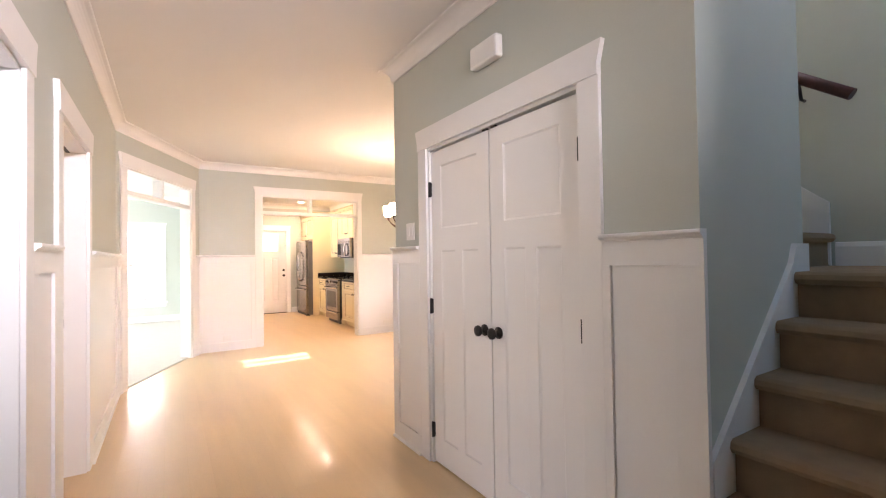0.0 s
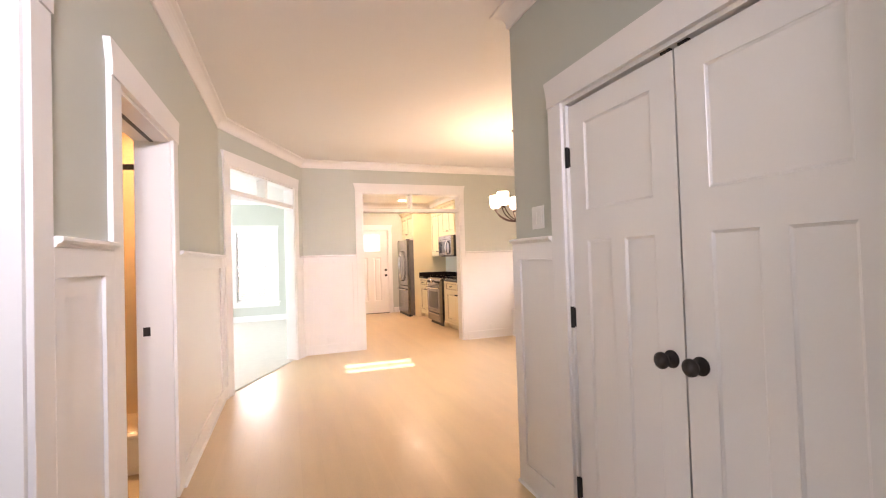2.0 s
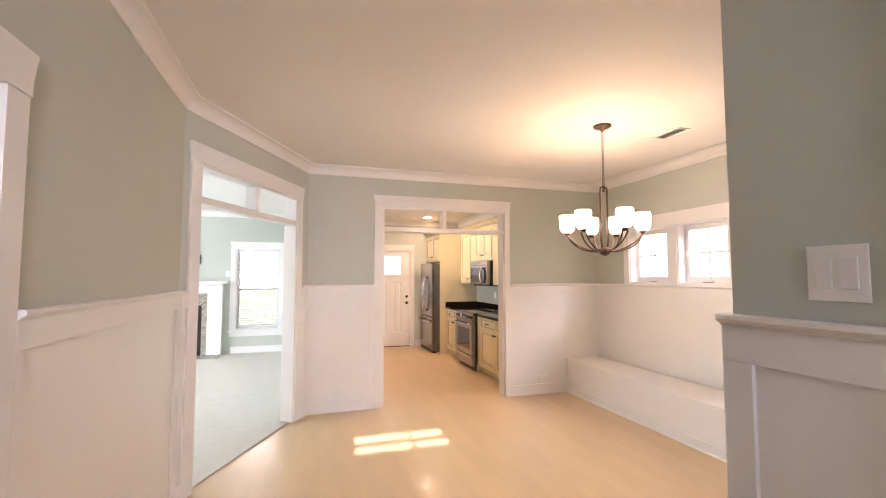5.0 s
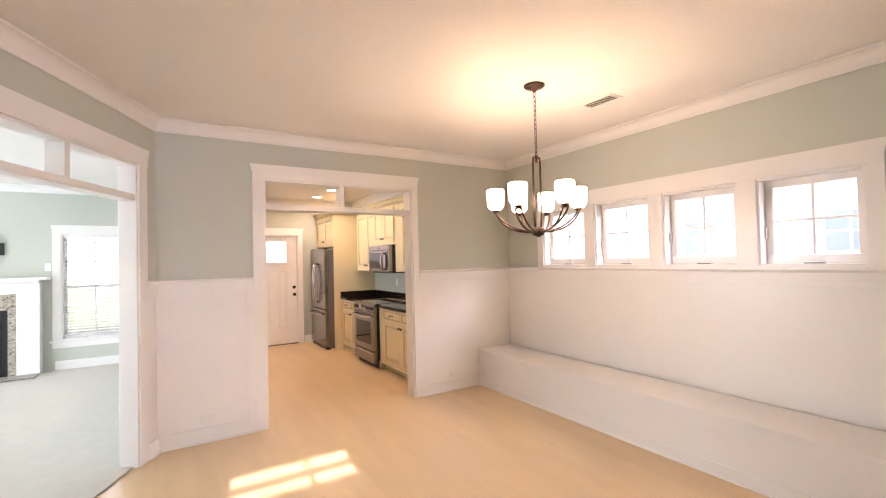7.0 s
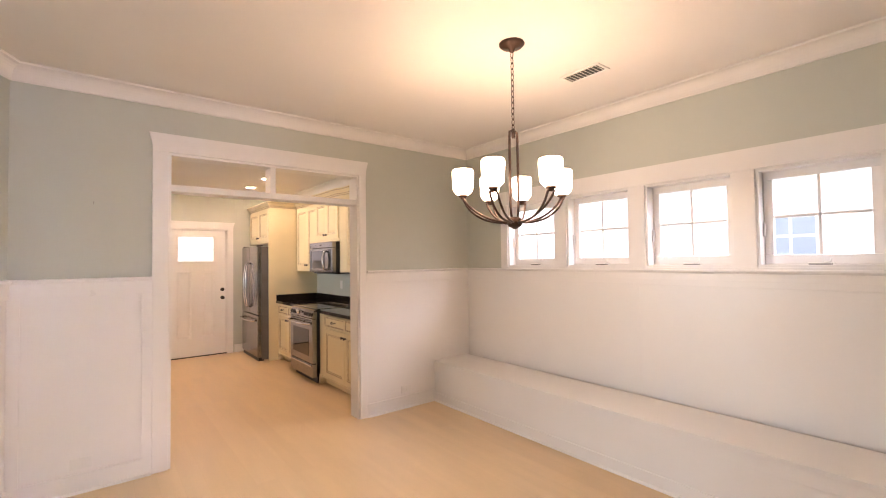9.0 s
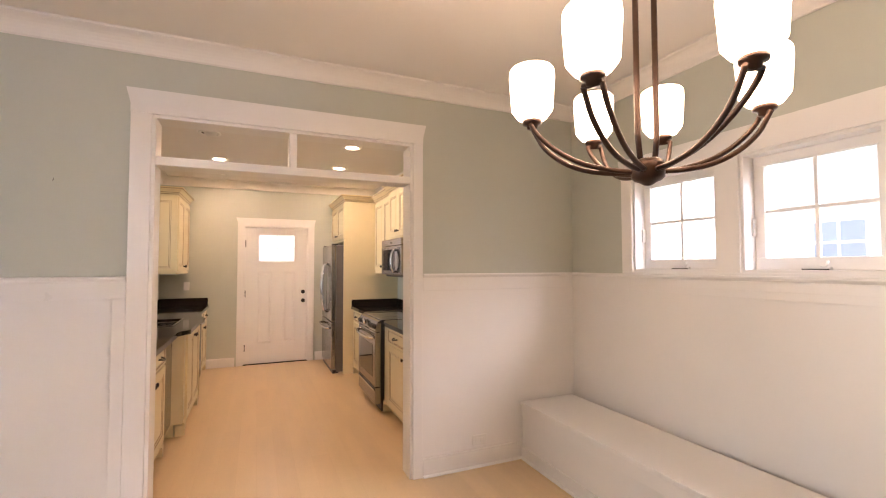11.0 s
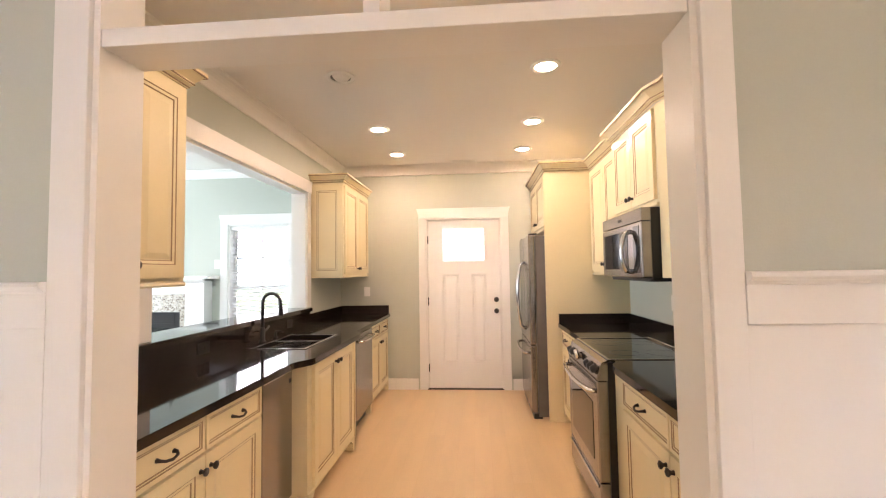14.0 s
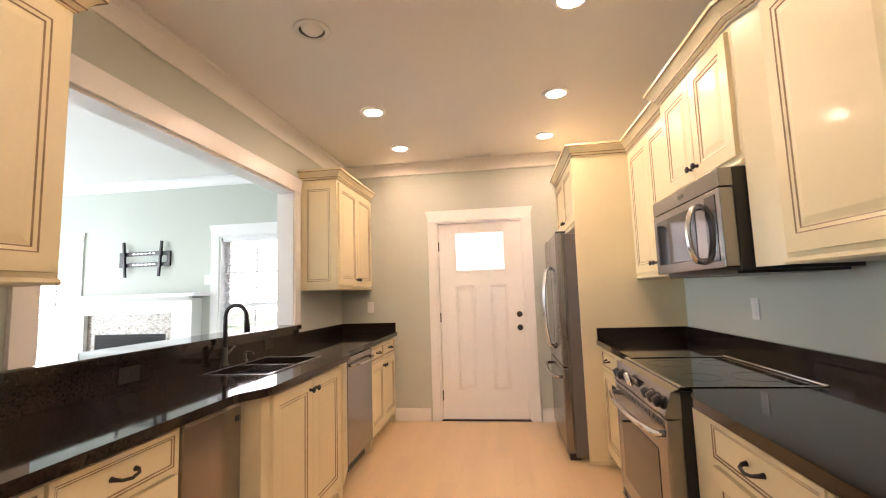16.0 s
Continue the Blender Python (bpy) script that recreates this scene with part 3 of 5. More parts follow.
part("muntin", B(LX0, LX1, -0.010, -0.0066, (LZ0 + LZ1) / 2 - 0.006, (LZ0 + LZ1) / 2 + 0.006), WHITE, far_door)
knob(far_door, DW - 0.05, 0.93, 0.028)
bm = bmesh.new()
lathe(bm, [(0, 0), (0.030, 0), (0.030, -0.012), (0.024, -0.02), (0, -0.022)], 20, (DW - 0.05, 0, 1.065), "y")
part("deadbolt", bm, BRONZE, far_door, "dark bronze deadbolt")
for hz in (0.25, 1.05, 1.80):
    part("hinge", B(-0.014, 0.004, -0.008, 0.004, hz - 0.05, hz + 0.05, bevel=0.001), IRON, far_door, "dark hinge")
for x0, x1, s0, s1 in ((-0.0245, -0.004, -0.0245, 0.02), (DW + 0.004, DW + 0.0245, DW - 0.02, DW + 0.0245)):
    part("jamb", B(x0, x1, -0.004, 0.0455, 0.0125, 2.0595), WHITE, far_door)
    part("door_stop", B(s0, s1, 0.046, 0.075, 0.0125, 2.0595), WHITE, far_door)
part("head_jamb", B(-0.0035, DW + 0.0035, -0.004, 0.0455, DH + 0.016, 2.0595), WHITE, far_door)
part("head_stop", B(0.0205, DW - 0.0205, 0.046, 0.075, DH - 0.01, 2.0595), WHITE, far_door)
part("threshold", B(-0.02, DW + 0.02, -0.035, 0.05, 0.0, 0.012, bevel=0.002), IRON, far_door, "dark bronze threshold")
casing("door_casing_back", M_BACK, 1.19, 2.11, 2.06, 0.14, side=0.085, head=0.12)

# street door behind the start, plain
street = thing("street_door", at(1.5, -0.93, 0, 180), "plain white street door, shut", "door", "", "structure")
part("door_leaf", panelled_slab(0.9, 2.02, 0.045, [(0.12, 0.78, 0.2, 1.3)], 0.01, 0.008), WHITE, street, "", at(0, 0, 0.005))
# bars added out of view, only to draw lines across the sun patch
part("muntin", B(0.30, 0.325, 0.05, 0.07, 2.237, 2.397), WHITE, street, "unseen upright added to divide the sun patch", at(0.1, 0, 0))
part("muntin", B(-0.0, 0.84, 0.05, 0.07, 2.305, 2.333), WHITE, street, "unseen crossbar added to divide the sun patch", at(0.1, 0, 0))


def awning_window(name, m, w, h, depth, crank=True):
    """Sash with two by two lights, set deep in its lining; a crank at the sill."""
    ob = thing(name, m, "white wooden awning window with four panes", "window", "windows above the bench", "structure")
    l = 0.016
    for a in ((0, l, 0, h), (w - l, w, 0, h), (l, w - l, 0, l), (l, w - l, h - l, h)):
        part("lining", B(a[0], a[1], -0.004, depth + 0.045, a[2], a[3], bevel=0.001), WHITE, ob)
    f = 0.052
    bm = bmesh.new()
    for a in ((l, w - l, l, l + f + 0.012), (l, w - l, h - l - f, h - l), (l, l + f, l + f + 0.012, h - l - f), (w - l - f, w - l, l + f + 0.012, h - l - f)):
        box(bm, a[0], a[1], depth, depth + 0.035, a[2], a[3], bevel=0.004)
    sash = part("sash", bm, WHITE, ob)
    gx, gz0, gz1 = l + f, l + f + 0.012, h - l - f
    mx, mz = w / 2, (gz0 + gz1) / 2
    part("muntin", B(mx - 0.009, mx + 0.009, depth + 0.006, depth + 0.026, gz0, gz1, bevel=0.002), WHITE, sash)
    part("muntin", B(gx, w - gx, depth + 0.0065, depth + 0.0255, mz - 0.009, mz + 0.009, bevel=0.002), WHITE, sash)
    for px0, px1 in ((gx, mx), (mx, w - gx)):
        for pz0, pz1 in ((gz0, mz), (mz, gz1)):
            p = part("pane", B(px0, px1, depth + 0.014, depth + 0.018, pz0, pz1), GLASS, sash)
            p.visible_shadow = False
    if crank:
        bm = B(mx - 0.06, mx + 0.06, depth - 0.022, depth - 0.0005, l, l + 0.016, bevel=0.004)
        tube(bm, [(mx + 0.02, depth - 0.02, l + 0.014), (mx + 0.05, depth - 0.032, l + 0.02), (mx + 0.055, depth - 0.03, l + 0.045)], 0.006, 8)
        part("crank", bm, PLATE, ob, "white folding window crank")
        # thin dark strip along the lower front of the crank
        part("crank_strip", B(mx - 0.056, mx + 0.056, depth - 0.0245, depth - 0.0225, l + 0.001, l + 0.007), DARKSIDE, ob, "thin dark strip low on the crank's front")
        part("latch", B(l, l + 0.012, depth - 0.03, depth - 0.0005, 0.20, 0.29, bevel=0.003), PLATE, ob, "white sash lock")
    return ob


for i, (a, b) in enumerate(WINDOWS):
    awning_window(f"window_{i + 1}", M_WIN @ at(a, 0, 1.42), b - a, 0.64, 0.085)
wc = thing("window_casing", M_WIN, "white painted casing joining four windows", "window casing", "", "structure")
for a, b in ((0.55, 0.64), (1.24, 1.37), (1.97, 2.10), (2.70, 2.83), (3.43, 3.52)):
    part("side_board", B(a, b, -0.021, -0.0005, 1.42, 2.06, bevel=0.002), WHITE, wc)
part("apron", B(0.55, 3.52, -0.0205, -0.0005, 1.4055, 1.42, bevel=0.001), WHITE, wc)
part("rail", B(0.02, 4.2, -0.024, -0.0205, 1.325, 1.374, bevel=0.001), WHITE, wc)
bm = bmesh.new()
ring = [(0.55, 2.06), (3.52, 2.06), (3.52, 2.11), (3.542, 2.20), (0.528, 2.20), (0.55, 2.11)]
lo, hi = [bm.verts.new((x, -0.027, q)) for x, q in ring], [bm.verts.new((x, -0.0005, q)) for x, q in ring]
bm.faces.new(lo), bm.faces.new(hi[::-1])
for i in range(6):
    bm.faces.new((lo[i], hi[i], hi[(i + 1) % 6], lo[(i + 1) % 6]))
bmesh.ops.recalc_face_normals(bm, faces=bm.faces[:])
part("crosshead", bm, WHITE, wc)

# ---- dining room ----
bench = thing("window_bench", M_WIN, "built-in white painted bench under the windows", "bench")
part("front_board", B(0.02, 4.20, -0.515, -0.497, 0.0, 0.398, bevel=0.002), WHITE, bench)
part("seat_board", B(0.02, 4.20, -0.535, -0.0425, 0.398, 0.426, bevel=0.004), WHITE, bench)
part("shoe_rail", B(0.02, 4.20, -0.527, -0.5155, 0.0, 0.09, bevel=0.003), WHITE, bench)
part("top_rail", B(0.02, 4.20, -0.524, -0.5155, 0.318, 0.396, bevel=0.002), WHITE, bench)
part("shoe", sweep(bmesh.new(), [(0.02, -0.5275, 0), (4.20, -0.5275, 0)], [(0, 0), (-0.014, 0), (-0.013, 0.006), (-0.008, 0.012), (0, 0.015)]), WHITE, bench)


def chandelier(x, y, top):
    ob = thing("chandelier", at(x, y, 0), "bronze six-arm chandelier with lit frosted glass shades", "chandelier")
    bm = bmesh.new()
    lathe(bm, [(0, top), (0.075, top), (0.075, top - 0.008), (0.062, top - 0.020), (0.020, top - 0.028), (0.012, top - 0.05), (0, top - 0.052)], 28)
    part("canopy", bm, CHAND, ob)
    z0, z1 = 2.245, top - 0.05
    n = int((z1 - z0) / 0.032)
    for i in range(n):
        bm = bmesh.new()
        c = z0 + (i + 0.5) * (z1 - z0) / n
        pts = [(0.009 * math.cos(a), 0, c + 0.021 * math.sin(a)) for a in (2 * math.pi * k / 10 for k in range(11))]
        if i % 2:
            pts = [(0, p[0], p[2]) for p in pts]
        tube(bm, pts, 0.0026, 6)
        part("chain_link", bm, CHAND, ob)
    bm = bmesh.new()
    for s in (-1, 1):
        tube(bm, [(0, 0, 2.245), (s * 0.030, 0, 2.235), (s * 0.034, 0, 2.20), (s * 0.034, 0, 1.80), (s * 0.026, 0, 1.735)], 0.0075, 8)
    tube(bm, [(0, 0, 2.20), (0, 0, 2.255)], 0.010, 10)
    part("stem", bm, CHAND, ob, "two slim parallel bronze rods")
    bm = bmesh.new()
    lathe(bm, [(0, 1.668), (0.010, 1.670), (0.022, 1.678), (0.033, 1.682), (0.041, 1.690), (0.042, 1.722), (0.038, 1.732), (0.03, 1.738), (0, 1.742)], 24)
    part("hub", bm, CHAND, ob)
    R = 0.298
    for angle in (139, 201, 262, 333, 33, 74):
        a = radians(angle)
        ca, sa = math.cos(a), math.sin(a)
        bm = bmesh.new()
        for s, lift in ((-1, 0.0), (1, 0.016)):
            prof = [(0.036, 1.706), (0.09, 1.708 + lift * 0.4), (0.16, 1.722 + lift * 0.8), (0.220, 1.752 + lift), (0.266, 1.794 + lift * 0.8), (0.290, 1.836), (R, 1.852)]
            fine = []
            for i in range(len(prof) - 1):
                p0, p1 = prof[max(i - 1, 0)], prof[i]
                p2, p3 = prof[i + 1], prof[min(i + 2, len(prof) - 1)]
                for u in (0, 0.33, 0.66):
                    fine.append(tuple(0.5 * (2 * p1[j] + (p2[j] - p0[j]) * u + (2 * p0[j] - 5 * p1[j] + 4 * p2[j] - p3[j]) * u * u + (3 * p1[j] - p0[j] - 3 * p2[j] + p3[j]) * u ** 3) for j in (0, 1)))
            fine.append(prof[-1])
            side = [s * (0.005 + 0.017 * min(1.0, (q / R) ** 1.5)) for q, _ in fine]
            tube(bm, [(q * ca - o * sa, q * sa + o * ca, h) for (q, h), o in zip(fine, side)], 0.0068, 8)
        tube(bm, [(R * ca + 0.024 * sa, R * sa - 0.024 * ca, 1.852), (R * ca - 0.024 * sa, R * sa + 0.024 * ca, 1.852)], 0.007, 8)
        arm = part("arm", bm, CHAND, ob)
        bm = bmesh.new()
        lathe(bm, [(0, 1.846), (0.014, 1.848), (0.016, 1.858), (0.027, 1.862), (0.028, 1.872), (0, 1.874)], 18, (R * ca, R * sa, 0))
        part("cup", bm, CHAND, arm)
        bm = bmesh.new()
        lathe(bm, [(0, 1.8745), (0.034, 1.875), (0.040, 1.878), (0.054, 1.896), (0.0575, 1.902), (0.0635, 1.992), (0.062, 2.014), (0.058, 2.020), (0.055, 2.012), (0.054, 1.93), (0.03, 1.905), (0, 1.900)], 28, (R * ca, R * sa, 0))
        part("shade", bm, SHADE, arm, "lit frosted white glass shade")
    return ob


chandelier(3.13, 5.58, TOP)


def ceiling_vent(name, m, w, d, n, label):
    ob = thing(name, m, label, "ceiling vent")
    bm = bmesh.new()
    for a in ((0, w, 0, 0.02), (0, w, d - 0.02, d), (0, 0.02, 0.02, d - 0.02), (w - 0.02, w, 0.02, d - 0.02)):
        box(bm, a[0], a[1], a[2], a[3], -0.008, -0.0005, bevel=0.001)
    part("frame", bm, PLATE, ob)
    part("backing", B(0.02, w - 0.02, 0.02, d - 0.02, -0.003, -0.001), BLACK, ob)
    for i in range(n):
        y = 0.02 + (d - 0.04) * (i + 0.5) / n
        bm = B(0.02, w - 0.02, y - 0.002, y + 0.002, -0.007, -0.004)
        part("slat", bm, PLATE, ob)
    return ob


ceiling_vent("ceiling_vent", at(3.755, 5.41, TOP), 0.15, 0.30, 9, "white metal register in the dining room ceiling")
ceiling_vent("ceiling_vent", at(2.36, 11.66, KTOP), 0.30, 0.12, 5, "white metal register in the kitchen ceiling")


def wall_plate(name, m, w, h, toggles, label, category, mat=PLATE):
    """A cover plate with rockers or sockets on it, its back on y=0."""
    ob = thing(name, m, label, category)
    part("plate", B(-w / 2, w / 2, -0.006, -0.0005, -h / 2, h / 2, bevel=0.002), mat, ob)
    for x, z, tw, th in toggles:
        part("rocker", B(x - tw / 2, x + tw / 2, -0.009, -0.006, z - th / 2, z + th / 2, bevel=0.001), mat, ob)
    return ob


wall_plate("light_switch", M_CLO @ at(0.245, 0, 1.51), 0.115, 0.12, [(-0.024, 0, 0.032, 0.066), (0.024, 0, 0.032, 0.066)], "white double rocker switch beside the closet", "light switch")
wall_plate("outlet", M_KIT @ at(2.92, -0.006, 0.19), 0.115, 0.07, [(-0.02, 0, 0.034, 0.03), (0.02, 0, 0.034, 0.03)], "white duplex outlet low on the wainscot", "outlet")
wall_plate("outlet", M_KIT @ at(0.36, -0.006, 0.19), 0.115, 0.07, [(-0.02, 0, 0.034, 0.03), (0.02, 0, 0.034, 0.03)], "white duplex outlet low on the panelling", "outlet")
wall_plate("outlet", M_BACK @ at(0.46, 0, 1.18), 0.072, 0.115, [(0, 0.02, 0.034, 0.03), (0, -0.02, 0.034, 0.03)], "white duplex outlet above the dark backsplash", "outlet")
wall_plate("outlet", M_RIGHT @ at(2.00, 0, 1.16), 0.072, 0.115, [(0, 0.02, 0.034, 0.03), (0, -0.02, 0.034, 0.03)], "white outlet on the wall behind the range", "outlet")
wall_plate("light_switch", M_PASS @ at(0.70, 0, 1.195), 0.115, 0.118, [(-0.024, 0, 0.032, 0.066), (0.024, 0, 0.032, 0.066)], "white double switch plate under the upper cabinet", "light switch")

chime = thing("door_chime", M_CLO @ at(1.165, 0, 2.405), "white plastic door chime box above the closet", "door chime")
bm = B(-0.115, 0.115, -0.05, -0.0005, -0.06, 0.06, bevel=0.012)
part("cover", bm, PLATE, chime)
part("grille", B(-0.09, 0.09, -0.0515, -0.050, -0.045, -0.03), PLATE, chime)

nail = thing("picture_hook", M_KIT @ at(0.415, 0, 1.925), "small steel picture hook on the green wall", "picture hook")
bm = bmesh.new()
tube(bm, [(0, 0.0, 0), (0, -0.004, -0.002), (0, -0.005, -0.012), (0, -0.009, -0.016), (0, -0.012, -0.011)], 0.0014, 6)
part("hook", bm, STEEL, nail)

# ---- stairs ----
stairs = thing("stairs", at(0, 0), "stairs covered in tan carpet with rounded nosings", "stairs", "", "structure")
RISE, RUN, S0 = 0.178, 0.18, 1.44
Y0, Y1 = 0.0, 1.178


def tread(bm, x, z, x1, y0, y1):
    prof = [(x + 0.03, z - RISE), (x + 0.03, z - 0.05), (x + 0.008, z - 0.045), (x - 0.004, z - 0.028), (x, z - 0.010), (x + 0.015, z), (x1, z), (x1, z - RISE)]
    lo, hi = [bm.verts.new((a, y0, b)) for a, b in prof], [bm.verts.new((a, y1, b)) for a, b in prof]
    bm.faces.new(lo), bm.faces.new(hi[::-1])
    for i in range(len(prof)):
        bm.faces.new((lo[i], hi[i], hi[(i + 1) % len(prof)], lo[(i + 1) % len(prof)]))
    bmesh.ops.recalc_face_normals(bm, faces=bm.faces[:])
    return bm


for k in range(1, 8):
    x = S0 + RUN * (k - 1)
    part("tread", tread(bmesh.new(), x, RISE * k, x + RUN + 0.05 if k < 7 else 3.545, Y0, Y1), STAIR_CARPET, stairs)
for k in range(8, 12):
    bm = tread(bmesh.new(), 1.34 + 0.22 * (k - 8), RISE * k, 1.34 + 0.22 * (k - 7) + 0.05, -3.54, -2.69)
    part("tread", bm, STAIR_CARPET, stairs, "", at(0, 0, 0, 90))
slab("stair_landing", 2.685, 3.548, 1.18, 1.36, 0.9, 1.246, STAIR_CARPET, "carpeted winder of the stairs", "landing")
skirt = thing("stair_skirt", at(0, 0), "white painted stair skirt board", "skirt board", "", "structure")
bm = bmesh.new()
ring = [(1.88, 0.0), (1.88, 0.66), (2.52, 1.28), (2.56, 1.36), (2.68, 1.36), (2.68, 0.9), (2.4, 0.6)]
lo, hi = [bm.verts.new((x, 1.180, q)) for x, q in ring], [bm.verts.new((x, 1.1995, q)) for x, q in ring]
bm.faces.new(lo), bm.faces.new(hi[::-1])
for i in range(len(ring)):
    bm.faces.new((lo[i], hi[i], hi[(i + 1) % len(ring)], lo[(i + 1) % len(ring)]))
bmesh.ops.recalc_face_normals(bm, faces=bm.faces[:])
part("board", bm, WHITE, skirt)
bm = bmesh.new()
ring = [(1.36, 1.246), (1.36, 1.60), (2.6, 2.62), (2.6, 2.1)]
lo, hi = [bm.verts.new((3.528, y, q)) for y, q in ring], [bm.verts.new((3.5495, y, q)) for y, q in ring]
bm.faces.new(lo), bm.faces.new(hi[::-1])
for i in range(4):
    bm.faces.new((lo[i], hi[i], hi[(i + 1) % 4], lo[(i + 1) % 4]))
bmesh.ops.recalc_face_normals(bm, faces=bm.faces[:])
part("board", bm, WHITE, skirt)
trim("baseboard_stair", [(3.55, -0.88, 1.246), (3.55, 1.34, 1.246)], BASE, label="white baseboard on the stair landing")
rail = thing("handrail", at(0, 0), "dark red wooden handrail on a wall bracket", "handrail")
bm = bmesh.new()
tube(bm, [(3.47, 1.23, 2.15), (3.47, 2.6, 3.15)], 0.028, 12, flat=1.1)
part("rail", bm, REDWOOD, rail)
bm = bmesh.new()
tube(bm, [(3.55, 1.46, 2.20), (3.50, 1.46, 2.20), (3.475, 1.46, 2.28)], 0.009, 8)
part("bracket", bm, BRONZE, rail)

# ---- bathroom seen through its door ----
shower = thing("shower", at(0, 0), "tan tiled shower with a framed glass door", "shower")
part("tile_wall", B(-1.04, XL - 0.121, 5.82, 5.859, 0.0, TOP - 0.02), TILE, shower, "tan stone tile wall")
part("tile_side", B(-1.0495, -1.035, 4.5, 5.82, 0.0, TOP - 0.02), TILE, shower, "tan stone tile side wall")
part("tile_side", B(XL - 0.135, XL - 0.1205, 4.5, 5.82, 0.0, TOP - 0.02), TILE, shower, "tan stone tile side wall")
curb = part("curb", B(-1.03, XL - 0.136, 4.45, 4.58, 0.004, 0.225, bevel=0.010), TUB, shower, "cream moulded threshold of the shower")
part("lip", B(-1.03, XL - 0.136, 4.435, 4.595, 0.2255, 0.25, bevel=0.008), TUB, curb)
part("foot_strip", B(-1.03, XL - 0.136, 4.438, 4.4495, 0.004, 0.045, bevel=0.004), TUB, curb)
g = part("glass_door", B(-0.98, XL - 0.16, 4.50, 4.508, 0.252, 1.95), SHOWER_GLASS, shower)
g.visible_shadow = False
part("header_bar", B(-1.03, XL - 0.137, 4.488, 4.52, 1.95, 1.985, bevel=0.004), BRONZE, shower, "dark bronze header bar")
bm = bmesh.new()
tube(bm, [(-0.66, 4.50, 0.98), (-0.66, 4.455, 0.98), (-0.66, 4.45, 0.99), (-0.66, 4.45, 1.22), (-0.66, 4.455, 1.23), (-0.66, 4.50, 1.23)], 0.010, 8)
part("pull_handle", bm, BRONZE, g, "dark bronze D-shaped pull")
bm = bmesh.new()
lathe(bm, [(0, 0.0045), (0.045, 0.0045), (0.045, 0.008), (0, 0.009)], 20, (-0.62, 5.2, 0))
part("drain", bm, BRONZE, shower)
bm = bmesh.new()
lathe(bm, [(0, 0), (0.05, 0), (0.055, -0.02), (0.02, -0.06), (0, -0.06)], 18, (-0.55, 5.819, 2.12), "y")
part("shower_head", bm, BRONZE, shower)


# ---- kitchen ----
def pull(parent, x, z, w=0.10, name="pull"):
    bm = bmesh.new()
    pts = [(x - w / 2, 0, z), (x - w / 2, -0.012, z - 0.001), (x - w * 0.36, -0.026, z - 0.006), (x, -0.030, z - 0.011), (x + w * 0.36, -0.026, z - 0.006), (x + w / 2, -0.012, z - 0.001), (x + w / 2, 0, z)]
    tube(bm, pts, [0.009, 0.0065, 0.005, 0.0055, 0.005, 0.0065, 0.009], 8)
    return part(name, bm, BRONZE, parent, "oil-rubbed bronze bow pull")


def cab_knob(parent, x, z):
    bm = bmesh.new()
    lathe(bm, [(0, 0), (0.010, 0), (0.007, -0.010), (0.010, -0.016), (0.016, -0.021), (0.016, -0.027), (0.009, -0.031), (0, -0.032)], 14, (x, 0, z), "y")
    return part("knob", bm, BRONZE, parent, "oil-rubbed bronze knob")


def cab_door(parent, x0, x1, z0, z1, side, low=False):
    """Raised panel door with glazed lines; side: where the knob sits (-1, 0, 1)."""
    w, h, s = x1 - x0, z1 - z0, min(0.058, (x1 - x0) * 0.2)
    d = part("door", panelled_slab(w, h, 0.019, [(s, w - s, s, h - s)], 0.016, 0.009, True, True), [CREAM, GLAZE], parent, "", at(x0, -0.0195, z0))
    if side:
        cab_knob(d, w - 0.03 if side > 0 else 0.03, 0.055 if low else h - 0.055)
    return d


def cab_drawer(parent, x0, x1, z0, z1, handle=True):
    w, h, s = x1 - x0, z1 - z0, 0.015
    d = part("drawer", panelled_slab(w, h, 0.019, [(s, w - s, s, h - s)], 0.008, 0.006, False, True), [CREAM, GLAZE], parent, "", at(x0, -0.0195, z0))
    if handle:
        pull(d, w / 2, h / 2 + 0.005, min(0.085, w * 0.3))
    return d


